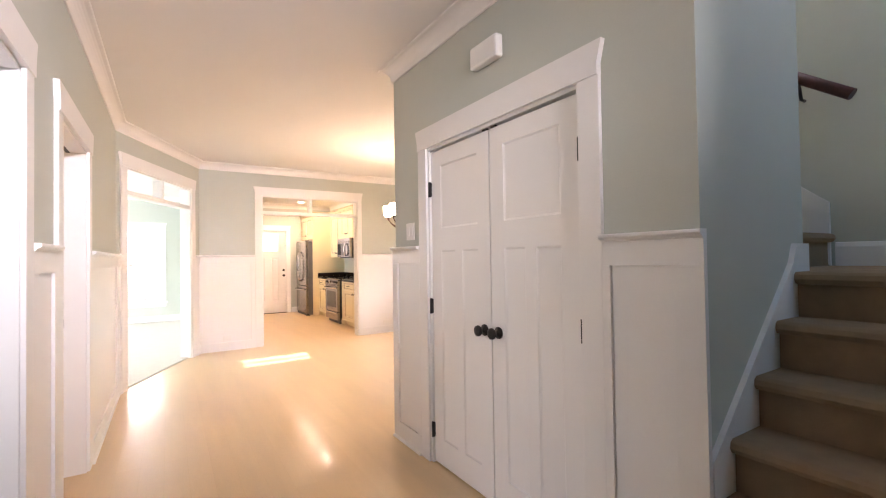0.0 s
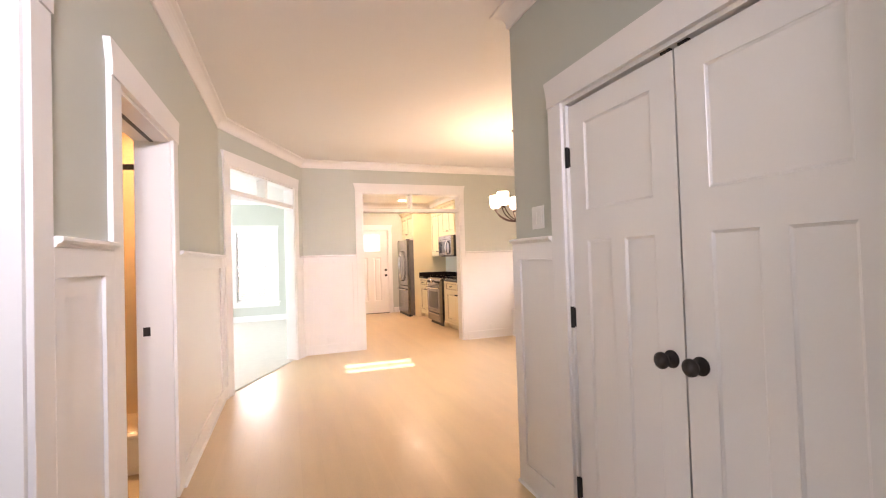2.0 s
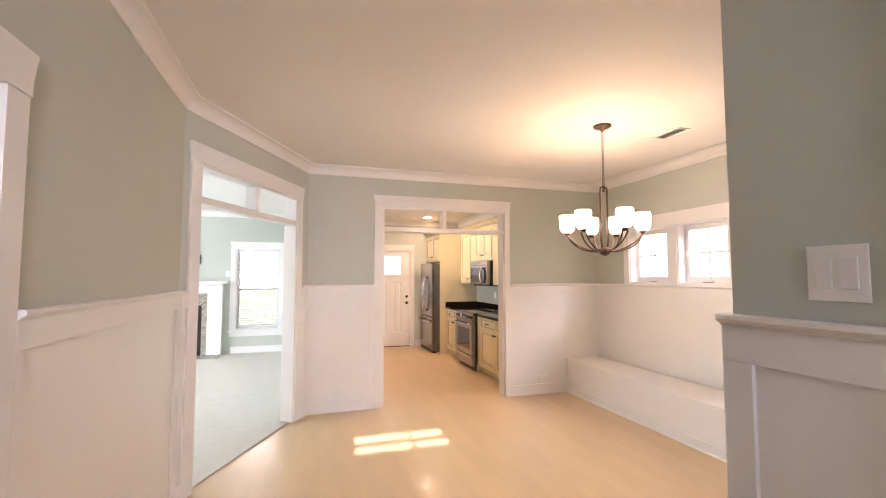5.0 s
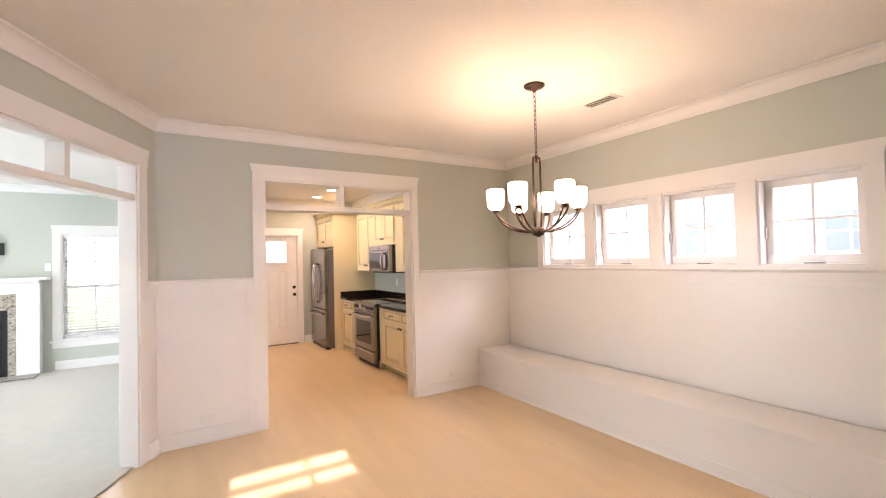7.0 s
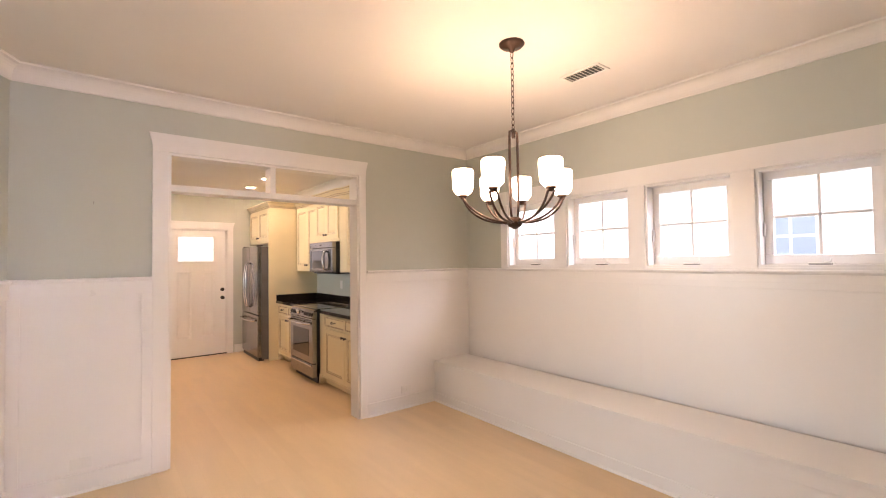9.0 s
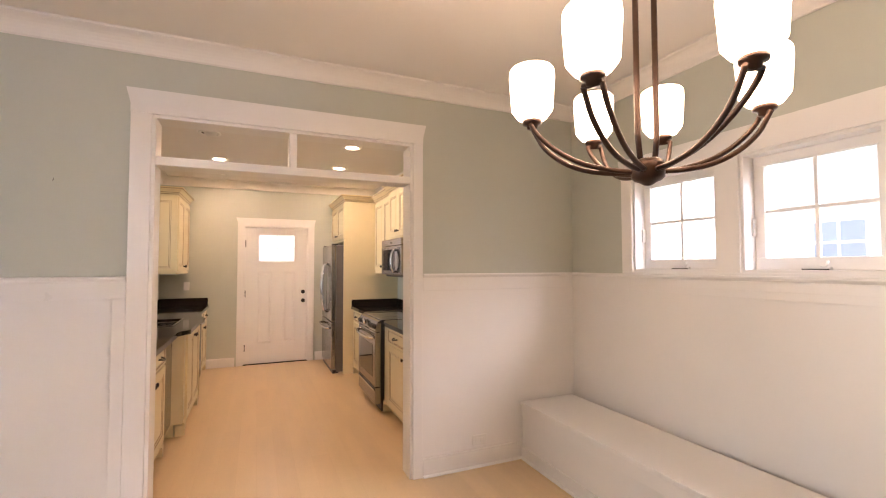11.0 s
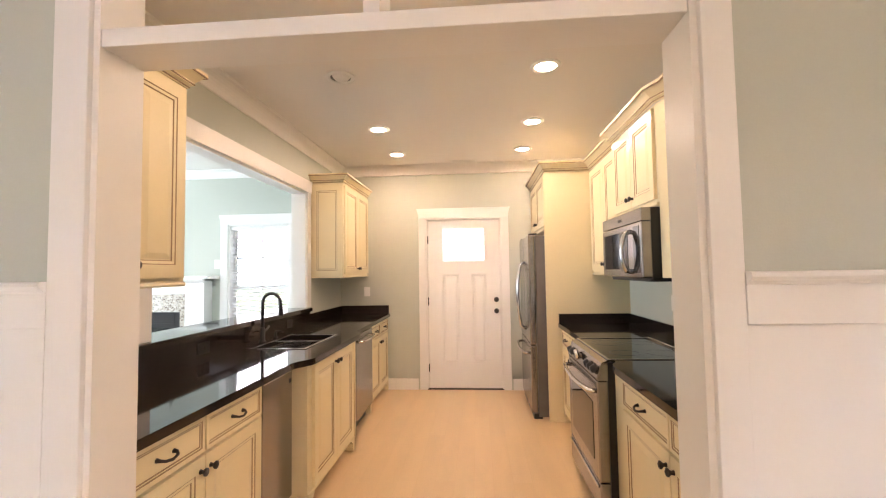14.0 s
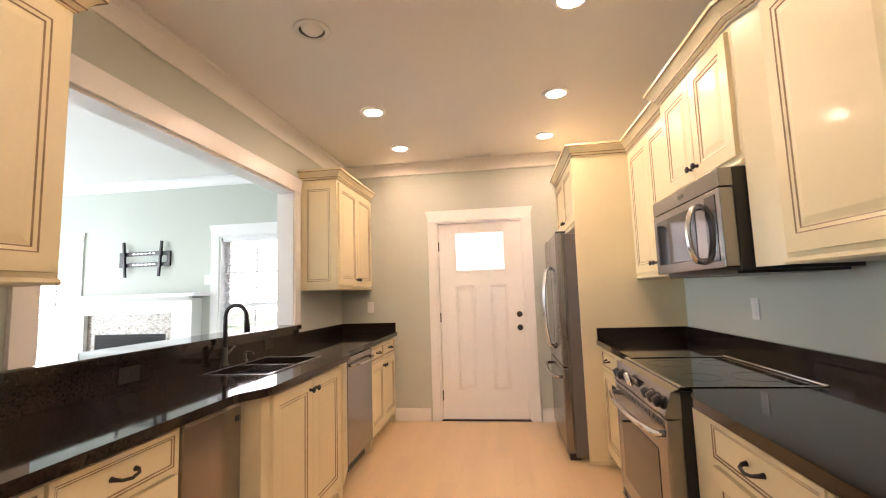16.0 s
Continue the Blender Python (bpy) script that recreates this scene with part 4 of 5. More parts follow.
def base_unit(m, w, depth, doors, drawers, label, toe=0.10, feet=False, e=0.03, e1=0.03, body_top=0.872):
    """Cream base unit, 0.872 high, with equal drawers over equal doors."""
    ob = thing("base_cabinet", m, label, "cabinet", "base cabinets")
    part("carcass", B(0, w, 0.0, depth, toe, body_top, bevel=0.001), CREAM, ob)
    if body_top < 0.87:
        part("face_frame", B(0, w, 0.0, 0.02, body_top, 0.872), CREAM, ob)
        for x0 in (0.0, w - 0.018):
            part("side_panel", B(x0, x0 + 0.018, 0.0205, depth, body_top + 0.0005, 0.872), CREAM, ob)
    part("toe_kick", B(0.0, w, 0.07, depth, 0.0, toe), DARKSIDE if not feet else CREAM, ob)
    top = 0.70 if drawers else 0.855
    if drawers:
        dw = (w - e - e1 - (drawers - 1) * 0.012) / drawers
        for i in range(drawers):
            cab_drawer(ob, e + i * (dw + 0.012), e + i * (dw + 0.012) + dw, 0.715, 0.852)
    if doors:
        dw = (w - e - e1 - (doors - 1) * 0.006) / doors
        for i in range(doors):
            cab_door(ob, e + i * (dw + 0.006), e + i * (dw + 0.006) + dw, toe + 0.025, top, (1 if i == 0 else -1) if doors > 1 else 1)
    bm = bmesh.new()
    sweep(bm, [(0, 0, toe), (w, 0, toe)], [(0, 0.012), (-0.010, 0.010), (-0.014, 0.0), (-0.010, -0.006), (0, -0.008)])
    part("base_moulding", bm, CREAM, ob)
    if feet:
        for x0 in (0, w - 0.07):
            bm = bmesh.new()
            sgn = 1 if x0 == 0 else -1
            xa = 0 if sgn > 0 else w
            ring = [(xa, 0.0), (xa + sgn * 0.035, 0.0), (xa + sgn * 0.05, 0.03), (xa + sgn * 0.045, 0.06), (xa + sgn * 0.085, 0.092), (xa, 0.092)]
            lo, hi = [bm.verts.new((x, -0.014, q)) for x, q in ring], [bm.verts.new((x, 0.06, q)) for x, q in ring]
            bm.faces.new(lo), bm.faces.new(hi[::-1])
            for i in range(6):
                bm.faces.new((lo[i], hi[i], hi[(i + 1) % 6], lo[(i + 1) % 6]))
            bmesh.ops.recalc_face_normals(bm, faces=bm.faces[:])
            part("foot", bm, CREAM, ob)
    return ob


def upper_unit(m, w, depth, z0, z1, doors, label, pairs=True, side_panel=0, e=0.022):
    ob = thing("wall_cabinet", m, label, "cabinet", "wall cabinets")
    part("carcass", B(0, w, 0, depth, z0, z1, bevel=0.001), CREAM, ob)
    dw = (w - e - 0.022 - (doors - 1) * 0.006) / doors
    for i in range(doors):
        cab_door(ob, e + i * (dw + 0.006), e + i * (dw + 0.006) + dw, z0 + 0.04, z1 - 0.02, (1 if i % 2 == 0 else -1), True)
    if side_panel:
        ww = depth - 0.03
        x = -0.0005 if side_panel < 0 else w + 0.0005
        mm = at(x, depth - 0.015, 0, -90) if side_panel < 0 else at(x, 0.015, 0, 90)
        part("side_panel", panelled_slab(ww, z1 - z0 - 0.06, 0.003, [(0.045, ww - 0.045, 0.045, z1 - z0 - 0.105)], 0.014, 0.0025, False, True), [CREAM, GLAZE], ob, "", mm @ at(0, -0.003, z0 + 0.03))
    bm = bmesh.new()
    sweep(bm, [(0, 0, z0), (w, 0, z0)], [(0, 0.022), (-0.010, 0.020), (-0.014, 0.008), (-0.008, 0.0), (0, 0.0)])
    part("light_rail", bm, CREAM, ob)
    return ob


def cab_crown(path, label):
    """Built-up crown with glazed lines over a run of wall cabinets."""
    prof = [(0, 0), (0.006, 0), (0.010, 0.012), (0.022, 0.020), (0.026, 0.034), (0.052, 0.066), (0.066, 0.074), (0.068, 0.090), (0, 0.090)]
    ob = thing("crown_moulding_cabinets", at(0, 0), label, "moulding", "", "structure")
    part("moulding", sweep(bmesh.new(), path, [(-o, u) for o, u in prof]), CREAM, ob)
    for o, u in ((0.0085, 0.006), (0.0245, 0.024), (0.0645, 0.0705)):
        part("glaze_line", sweep(bmesh.new(), path, [(-o + 0.004, u), (-o - 0.0035, u), (-o - 0.0035, u + 0.005), (-o + 0.004, u + 0.005)]), GLAZE, ob)
    return ob


def left(y, x=1.555):
    return at(x, y, 0, 90)


def right(y, x=3.44):
    return at(x, y, 0, -90)


YS = YK + 0.152
# left run
base_unit(left(YS, 1.535), 8.755 - YS, 1.535 - KL, 2, 2, "cream glazed base cabinet with two drawers over two doors", feet=True)
base_unit(left(9.14, 1.625), 0.94, 1.625 - KL, 2, 0, "cream glazed sink base standing proud on bracket feet", feet=True, e=0.07, e1=0.04, body_top=0.69)
filler = thing("cabinet_filler", at(0, 0), "angled cream filler post between sink base and dishwasher", "cabinet panel")
part("post", sweep(bmesh.new(), [(1.625, 10.081, 0.10), (1.555, 10.338, 0.10)], [(0, 0), (0, 0.77), (-0.02, 0.77), (-0.02, 0)]), CREAM, filler)
base_unit(left(10.955, 1.535), YB - 0.02 - 10.955, 1.535 - KL, 2, 2, "cream glazed base cabinet with small drawers beside the far door", feet=True)


def dishwasher(m, w, label, handle):
    ob = thing("dishwasher" if handle else "trash_compactor", m, label, "dishwasher" if handle else "trash compactor")
    part("tub", B(0.005, w - 0.005, 0.02, 0.55, 0.10, 0.868), DARKSIDE, ob)
    door = part("door", B(0.006, w - 0.006, -0.022, 0.0195, 0.115, 0.862, bevel=0.006), STEEL, ob, "brushed steel front")
    part("toe_kick", B(0.01, w - 0.01, 0.05, 0.5, 0.0, 0.098), BLACK, ob)
    if handle:
        bm = bmesh.new()
        pts = [(0.05, -0.02, 0.80), (0.055, -0.05, 0.80), (w * 0.3, -0.066, 0.795), (w / 2, -0.07, 0.793), (w * 0.7, -0.066, 0.795), (w - 0.055, -0.05, 0.80), (w - 0.05, -0.02, 0.80)]
        part("handle", tube(bm, pts, 0.011, 10), STEEL_H, door, "bowed steel handle")
    else:
        part("lip", B(0.012, w - 0.012, -0.027, -0.022, 0.838, 0.858, bevel=0.002), STEEL_H, door, "steel pull lip")
        part("badge", B(w - 0.05, w - 0.025, -0.0235, -0.022, 0.775, 0.80), BLACK, door, "small dark badge")
    return ob


dishwasher(left(8.762, 1.515), 0.372, "narrow brushed steel trash compactor under the counter", False)
dishwasher(left(10.345, 1.555), 0.60, "brushed steel dishwasher with a bowed handle", True)


def counter(name, poly, z0, z1, label):
    """A slab from its outline in plan, its upper edge eased."""
    bm = bmesh.new()
    lo = [bm.verts.new((x, y, z0)) for x, y in poly]
    face = bm.faces.new(lo)
    g = bmesh.ops.extrude_face_region(bm, geom=[face])
    bmesh.ops.translate(bm, verts=[v for v in g["geom"] if isinstance(v, bmesh.types.BMVert)], vec=(0, 0, z1 - z0))
    bmesh.ops.recalc_face_normals(bm, faces=bm.faces[:])
    es = [e for e in bm.edges if all(abs(v.co.z - z1) < 1e-6 for v in e.verts)]
    bmesh.ops.bevel(bm, geom=es, offset=0.006, segments=3, affect="EDGES", profile=0.5)
    return tagged(part(name, bm, GRANITE, None, label), "", "countertop")


def ease(x0, y0, x1, y1, n=6):
    """An ogee between two lines of the counter's front edge."""
    return [(x0 + (x1 - x0) * (0.5 - 0.5 * math.cos(math.pi * i / n)), y0 + (y1 - y0) * i / n) for i in range(n + 1)]


SX0, SX1, SY0, SY1 = 1.12, 1.49, 9.43, 10.06      # the sink's cut-out
front = [(1.60, YS)] + ease(1.60, 8.97, 1.675, 9.14) + ease(1.675, 10.12, 1.595, 10.34) + [(1.575, YB - 0.002)]
front_n = [p for p in front if p[1] < SY0]
front_m = [p for p in front if SY0 <= p[1] <= SY1]
front_f = [p for p in front if p[1] > SY1]
worktop = thing("worktop", at(0, 0), "polished black granite worktop with a sink cut-out", "countertop")


def stone(poly, z0, z1, parent, name="slab"):
    bm = bmesh.new()
    face = bm.faces.new([bm.verts.new((x, y, z0)) for x, y in poly])
    g = bmesh.ops.extrude_face_region(bm, geom=[face])
    bmesh.ops.translate(bm, verts=[v for v in g["geom"] if isinstance(v, bmesh.types.BMVert)], vec=(0, 0, z1 - z0))
    bmesh.ops.recalc_face_normals(bm, faces=bm.faces[:])
    return part(name, bm, GRANITE, parent)


W0 = KL + 0.002
stone([(W0, YS), *front_n, (1.675, SY0), (W0, SY0)], 0.875, 0.912, worktop)
stone([(W0, SY1), (1.675, SY1), *front_f, (W0, YB - 0.002)], 0.875, 0.912, worktop)
stone([(SX1, SY0), (1.675, SY0), (1.675, SY1), (SX1, SY1)], 0.875, 0.912, worktop)
stone([(W0, SY0), (SX0, SY0), (SX0, SY1), (W0, SY1)], 0.875, 0.912, worktop)
stone([(W0, 8.575), (0.988, 8.575), (0.988, 10.80), (W0, 10.80)], 0.9125, 1.042, worktop, "high_splash")
stone([(W0, YS), (0.984, YS), (0.984, 8.575), (W0, 8.575)], 0.9125, 1.012, worktop, "splash")
stone([(W0, 10.80), (0.984, 10.80), (0.984, YB - 0.002), (W0, YB - 0.002)], 0.9125, 1.012, worktop, "splash")
stone([(0.984, YB - 0.026), (1.560, YB - 0.026), (1.560, YB - 0.002), (0.984, YB - 0.002)], 0.9125, 1.012, worktop, "splash")
counter("bar_ledge", [(0.70, 8.705), (0.955, 8.705), (0.955, 8.575), (1.012, 8.575), (1.012, 10.80), (0.955, 10.80), (0.955, 10.755), (0.70, 10.755)], 1.0425, 1.078, "polished black granite bar ledge in the pass-through")

sink = thing("sink", at(0, 0), "double bowl stainless steel undermount sink", "sink")
for a, b in ((SY0 + 0.005, 9.735), (9.755, SY1 - 0.005)):
    bm = bmesh.new()
    t = 0.006
    box(bm, SX0 + 0.004, SX1 - 0.004, a, b, 0.70, 0.705)
    box(bm, SX0 + 0.004, SX0 + 0.004 + t, a, b, 0.705, 0.876)
    box(bm, SX1 - 0.004 - t, SX1 - 0.004, a, b, 0.705, 0.876)
    box(bm, SX0 + 0.004 + t, SX1 - 0.004 - t, a, a + t, 0.705, 0.876)
    box(bm, SX0 + 0.004 + t, SX1 - 0.004 - t, b - t, b, 0.705, 0.876)
    bowl = part("bowl", bm, STEEL_H, sink)
    bm = bmesh.new()
    lathe(bm, [(0, 0.7055), (0.04, 0.7055), (0.04, 0.709), (0.02, 0.708), (0, 0.708)], 18, ((SX0 + SX1) / 2, (a + b) / 2, 0))
    part("drain", bm, DARKSIDE, bowl)
rim = bmesh.new()
for a in ((SX0 - 0.012, SX1 + 0.012, SY0 - 0.012, SY0 + 0.004), (SX0 - 0.012, SX1 + 0.012, SY1 - 0.004, SY1 + 0.012), (SX0 - 0.012, SX0 + 0.004, SY0 + 0.004, SY1 - 0.004), (SX1 - 0.004, SX1 + 0.012, SY0 + 0.004, SY1 - 0.004), (SX0 + 0.004, SX1 - 0.004, 9.735, 9.755)):
    box(rim, a[0], a[1], a[2], a[3], 0.9125, 0.9165, bevel=0.001)
part("rim", rim, STEEL_H, sink)

faucet = thing("faucet", at(1.05, 9.72, 0.912), "black gooseneck kitchen faucet with a side lever", "faucet")
bm = bmesh.new()
lathe(bm, [(0, 0), (0.027, 0), (0.027, 0.006), (0.018, 0.014), (0.017, 0.10), (0.014, 0.11), (0, 0.112)], 18)
part("base", bm, BLACK, faucet)
bm = bmesh.new()
tube(bm, [(0, 0, 0.10), (0, 0, 0.29), *[(0.068 - 0.068 * math.cos(a), 0, 0.29 + 0.068 * math.sin(a)) for a in (math.pi * k / 12 for k in range(1, 12))], (0.137, 0, 0.275), (0.142, 0, 0.195)], [0.012] * 13 + [0.014, 0.018], 12)
part("spout", bm, BLACK, faucet)
bm = bmesh.new()
tube(bm, [(0, 0.0, 0.07), (0, 0.04, 0.075), (0.01, 0.085, 0.11)], [0.011, 0.008, 0.006], 10)
part("lever", bm, BLACK, faucet)
soap = thing("soap_dispenser", at(1.05, 9.93, 0.912), "black deck-mounted soap dispenser", "soap dispenser")
bm = bmesh.new()
lathe(bm, [(0, 0), (0.018, 0), (0.018, 0.006), (0.010, 0.012), (0.009, 0.05), (0, 0.052)], 14)
part("pump", bm, BLACK, soap)
bm = bmesh.new()
tube(bm, [(0, 0, 0.048), (0.03, 0, 0.055), (0.06, 0, 0.045)], 0.007, 8)
part("nozzle", bm, BLACK, soap)
for y in (9.11, 10.32):
    wall_plate("outlet", at(0.988, y, 0.975, 90), 0.115, 0.072, [(-0.02, 0, 0.034, 0.03), (0.02, 0, 0.034, 0.03)], "black duplex outlet in the granite backsplash", "outlet", IRON)

casing("pass_through_casing", M_PASS, 0.91, 2.97, 2.22, 0.13, bottom=1.08, side=0.09, head=0.12, label="white casing of the pass-through to the living room", back=True)
upper_unit(at(1.285, YS, 0, 90), 8.505 - YS, 0.322, 1.365, 2.305, 2, "cream glazed wall cabinet beside the pass-through")
cab_crown([(KL + 0.003, 8.505, 2.305), (1.285, 8.505, 2.305), (1.285, YS, 2.305)][::-1], "cream crown on the cabinet beside the pass-through")
upper_unit(at(1.295, 10.885, 0, 90), YB - 0.004 - 10.885, 0.332, 1.365, 2.33, 2, "cream glazed wall cabinet in the far corner", side_panel=-1)
cab_crown([(1.295, YB - 0.004, 2.33), (1.295, 10.885, 2.33), (KL + 0.003, 10.885, 2.33)][::-1], "cream crown on the far wall cabinet")

# right run
base_unit(right(9.075, 3.395), 9.075 - YS, KR - 3.395, 2, 2, "cream glazed base cabinet with two drawers beside the range", feet=True, e=0.175, e1=0.01)
base_unit(right(10.775), 10.775 - 9.855, KR - 3.44, 2, 2, "cream glazed base cabinet between range and refrigerator", feet=True)
top_r = thing("worktop", at(0, 0), "polished black granite worktop beside the range", "countertop")
stone([(3.345, YS), (KR - 0.002, YS), (KR - 0.002, 9.078), (3.40, 9.078), *ease(3.395, 9.07, 3.345, 8.93)], 0.875, 0.912, top_r)
stone([(KR - 0.026, YS), (KR - 0.002, YS), (KR - 0.002, 10.774), (KR - 0.026, 10.774)], 0.9125, 1.0, top_r, "splash")
top_f = thing("worktop", at(0, 0), "polished black granite worktop next to the refrigerator panel", "countertop")
stone([(3.395, 9.85), (KR - 0.002, 9.85), (KR - 0.002, 10.776), (3.395, 10.776)], 0.875, 0.912, top_f)
stone([(3.40, 10.752), (KR - 0.027, 10.752), (KR - 0.027, 10.776), (3.40, 10.776)], 0.9125, 1.0, top_f, "splash")


def kitchen_range(m, w=0.768):
    ob = thing("range", m, "stainless steel slide-in electric range with a glass cooktop", "range")
    part("body", B(0.004, w - 0.004, 0.03, 0.530, 0.08, 0.899), BLACK, ob, "black side panels")
    part("cooktop", B(0.002, w - 0.002, 0.030, 0.546, 0.8995, 0.912, bevel=0.003), BLACKGLASS, ob, "black ceramic glass top")
    for x, y, r in ((0.2, 0.19, 0.10), (0.56, 0.19, 0.085), (0.2, 0.41, 0.08), (0.56, 0.41, 0.10)):
        bm = bmesh.new()
        lathe(bm, [(r - 0.002, 0.9121), (r, 0.9121), (r, 0.9126), (r - 0.002, 0.9126)], 32, (x, y, 0))
        part("burner_ring", bm, DARKSIDE, ob)
    part("rear_trim", B(0.002, w - 0.002, 0.532, 0.546, 0.9125, 0.921, bevel=0.003), STEEL_H, ob, "steel trim at the back of the glass")
    for x0 in (0.002, w - 0.014):
        part("side_trim", B(x0, x0 + 0.012, 0.030, 0.5315, 0.9125, 0.917, bevel=0.002), STEEL_H, ob, "steel trim along the glass")
    part("front_trim", B(0.0145, w - 0.0145, 0.030, 0.046, 0.9125, 0.9165, bevel=0.002), STEEL_H, ob, "steel trim at the front of the glass")
    bm = bmesh.new()
    ring = [(0.0295, 0.908), (-0.004, 0.896), (-0.032, 0.808), (-0.028, 0.797), (0.0295, 0.797)]
    lo, hi = [bm.verts.new((0, y, q)) for y, q in ring], [bm.verts.new((w, y, q)) for y, q in ring]
    bm.faces.new(lo[::-1]), bm.faces.new(hi)
    for i in range(5):
        bm.faces.new((lo[i], hi[i], hi[(i + 1) % 5], lo[(i + 1) % 5]))
    bmesh.ops.recalc_face_normals(bm, faces=bm.faces[:])
    panel = part("control_panel", bm, STEEL, ob, "slanted steel control panel")
    tilt = pose(0, -0.0185, 0.851, 17)
    for x in (0.07, 0.145, w - 0.22, w - 0.145, w - 0.07):
        bm = bmesh.new()
        lathe(bm, [(0, 0), (0.025, 0), (0.024, -0.012), (0.019, -0.030), (0.010, -0.032), (0, -0.032)], 18, (0, 0, 0), "y")
        part("knob", bm, BLACK, panel, "black control knob with a steel face", pose(x, 0, 0) @ tilt)
    bm = B(-0.085, 0.085, -0.006, 0.0, -0.026, 0.026, bevel=0.002)
    part("display", bm, BLACKGLASS, panel, "dark glass display", pose(w * 0.44, 0, 0) @ tilt)
    bm = bmesh.new()
    lathe(bm, [(0, 0), (0.038, 0), (0.036, -0.014), (0.026, -0.020), (0, -0.020)], 24, (0, 0, 0), "y")
    part("dial", bm, STEEL_H, panel, "large steel dial", pose(w * 0.36, -0.004, 0) @ tilt)
    door = part("oven_door", B(0.004, w - 0.004, -0.030, 0.029, 0.245, 0.795, bevel=0.006), STEEL, ob)
    part("window", B(0.11, w - 0.11, -0.0325, -0.029, 0.33, 0.655, bevel=0.001), BLACKGLASS, door, "dark oven window")
    for i in range(14):
        x = 0.06 + i * (w - 0.12) / 13
        part("vent_slot", B(x - 0.017, x + 0.017, -0.0312, -0.0295, 0.765, 0.78), BLACK, door)
    bm = bmesh.new()
    part("handle", tube(bm, [(0.03, -0.028, 0.735), (0.032, -0.062, 0.735), (w * 0.25, -0.080, 0.728), (w / 2, -0.086, 0.725), (w * 0.75, -0.080, 0.728), (w - 0.032, -0.062, 0.735), (w - 0.03, -0.028, 0.735)], 0.013, 12), STEEL_H, door, "bowed steel oven handle")
    drawer = part("drawer", B(0.004, w - 0.004, -0.028, 0.029, 0.075, 0.238, bevel=0.006), STEEL, ob)
    part("drawer_lip", B(0.03, w - 0.03, -0.040, -0.027, 0.205, 0.225, bevel=0.004), STEEL_H, drawer)
    part("toe_kick", B(0.01, w - 0.01, 0.04, 0.6, 0.0, 0.079), BLACK, ob)
    return ob


kitchen_range(at(3.328, 9.846, 0, -90))
back_strip = thing("worktop", at(0, 0), "polished black granite strip behind the range", "countertop")
stone([(3.878, 9.0785), (KR - 0.002, 9.0785), (KR - 0.002, 9.8495), (3.878, 9.8495)], 0.875, 0.912, back_strip)


def microwave(m, w=0.76, h=0.41, d=0.40):
    ob = thing("microwave", m, "stainless steel over-the-range microwave with a curved handle", "microwave")
    part("case", B(0.0, w, 0.052, d, 0.0, h, bevel=0.004), BLACK, ob, "black metal case")
    part("vent_strip", B(0.001, w - 0.001, -0.002, 0.0515, h - 0.075, h - 0.001, bevel=0.003), STEEL, ob)
    door = part("door", B(0.001, w - 0.001, -0.004, 0.0515, 0.012, h - 0.079, bevel=0.006), STEEL, ob)
    part("window", B(0.05, 0.53, -0.0065, -0.003, 0.06, h - 0.115, bevel=0.002), BLACKGLASS, door, "dark glass window")
    part("keypad", B(0.63, 0.725, -0.0065, -0.003, 0.04, h - 0.10, bevel=0.002), BLACKGLASS, door, "dark glass keypad")
    bm = bmesh.new()
    part("handle", tube(bm, [(0.58, -0.003, 0.045), (0.58, -0.03, 0.052), (0.58, -0.046, 0.085), (0.58, -0.054, 0.125), (0.58, -0.056, 0.165), (0.58, -0.054, 0.205), (0.58, -0.046, 0.245), (0.58, -0.03, 0.278), (0.58, -0.003, 0.285)], 0.015, 12, flat=1.0), STEEL_H, door, "curved steel handle")
    part("badge", B(0.36, 0.42, -0.0035, -0.0015, h - 0.048, h - 0.032), DARKSIDE, ob, "small dark badge")
    part("underside", B(0.03, w - 0.03, 0.05, d - 0.03, -0.012, 0.0005), BLACK, ob, "black underside with filters")
    return ob


microwave(at(3.575, 9.855, 1.35, -90), d=0.48)
upper_unit(right(10.775, 3.735), 10.775 - 9.862, KR - 3.735, 1.36, 2.345, 2, "cream glazed wall cabinet between microwave and refrigerator")
upper_unit(right(9.86, 3.672), 0.775, KR - 3.672, 1.765, 2.345, 2, "cream glazed wall cabinet over the microwave")
upper_unit(right(8.965, 3.715), 8.965 - YS, KR - 3.715, 1.36, 2.345, 2, "cream glazed wall cabinet near the dining room", e=0.03)
filler_u = thing("cabinet_filler", at(0, 0), "angled cream filler board beside the microwave", "cabinet panel")
part("post", sweep(bmesh.new(), [(3.672, 9.083, 1.36), (3.715, 8.967, 1.36)], [(0, 0), (0, 0.985), (0.02, 0.985), (0.02, 0)]), CREAM, filler_u)
part_p = thing("tall_cabinet", at(0, 0), "tall cream end board standing beside the refrigerator", "cabinet")
part("board", B(3.29, KR - 0.001, 10.778, 10.80, 0.0, 2.345, bevel=0.002), CREAM, part_p)
part("foot_moulding", B(3.285, 3.44, 10.762, 10.7775, 0.0, 0.03, bevel=0.004), CREAM, part_p)
upper_unit(right(YB - 0.01, 3.31), YB - 0.01 - 10.802, KR - 3.31, 1.80, 2.345, 2, "cream glazed wall cabinet over the refrigerator")
cab_crown([(3.31, YB - 0.004, 2.345), (3.31, 10.772, 2.345), (3.725, 10.772, 2.345), (3.725, 9.865, 2.345), (3.664, 9.865, 2.345), (3.664, 9.083, 2.345), (3.707, 8.965, 2.345), (3.707, YS, 2.345)], "cream stepped crown along the wall cabinets")


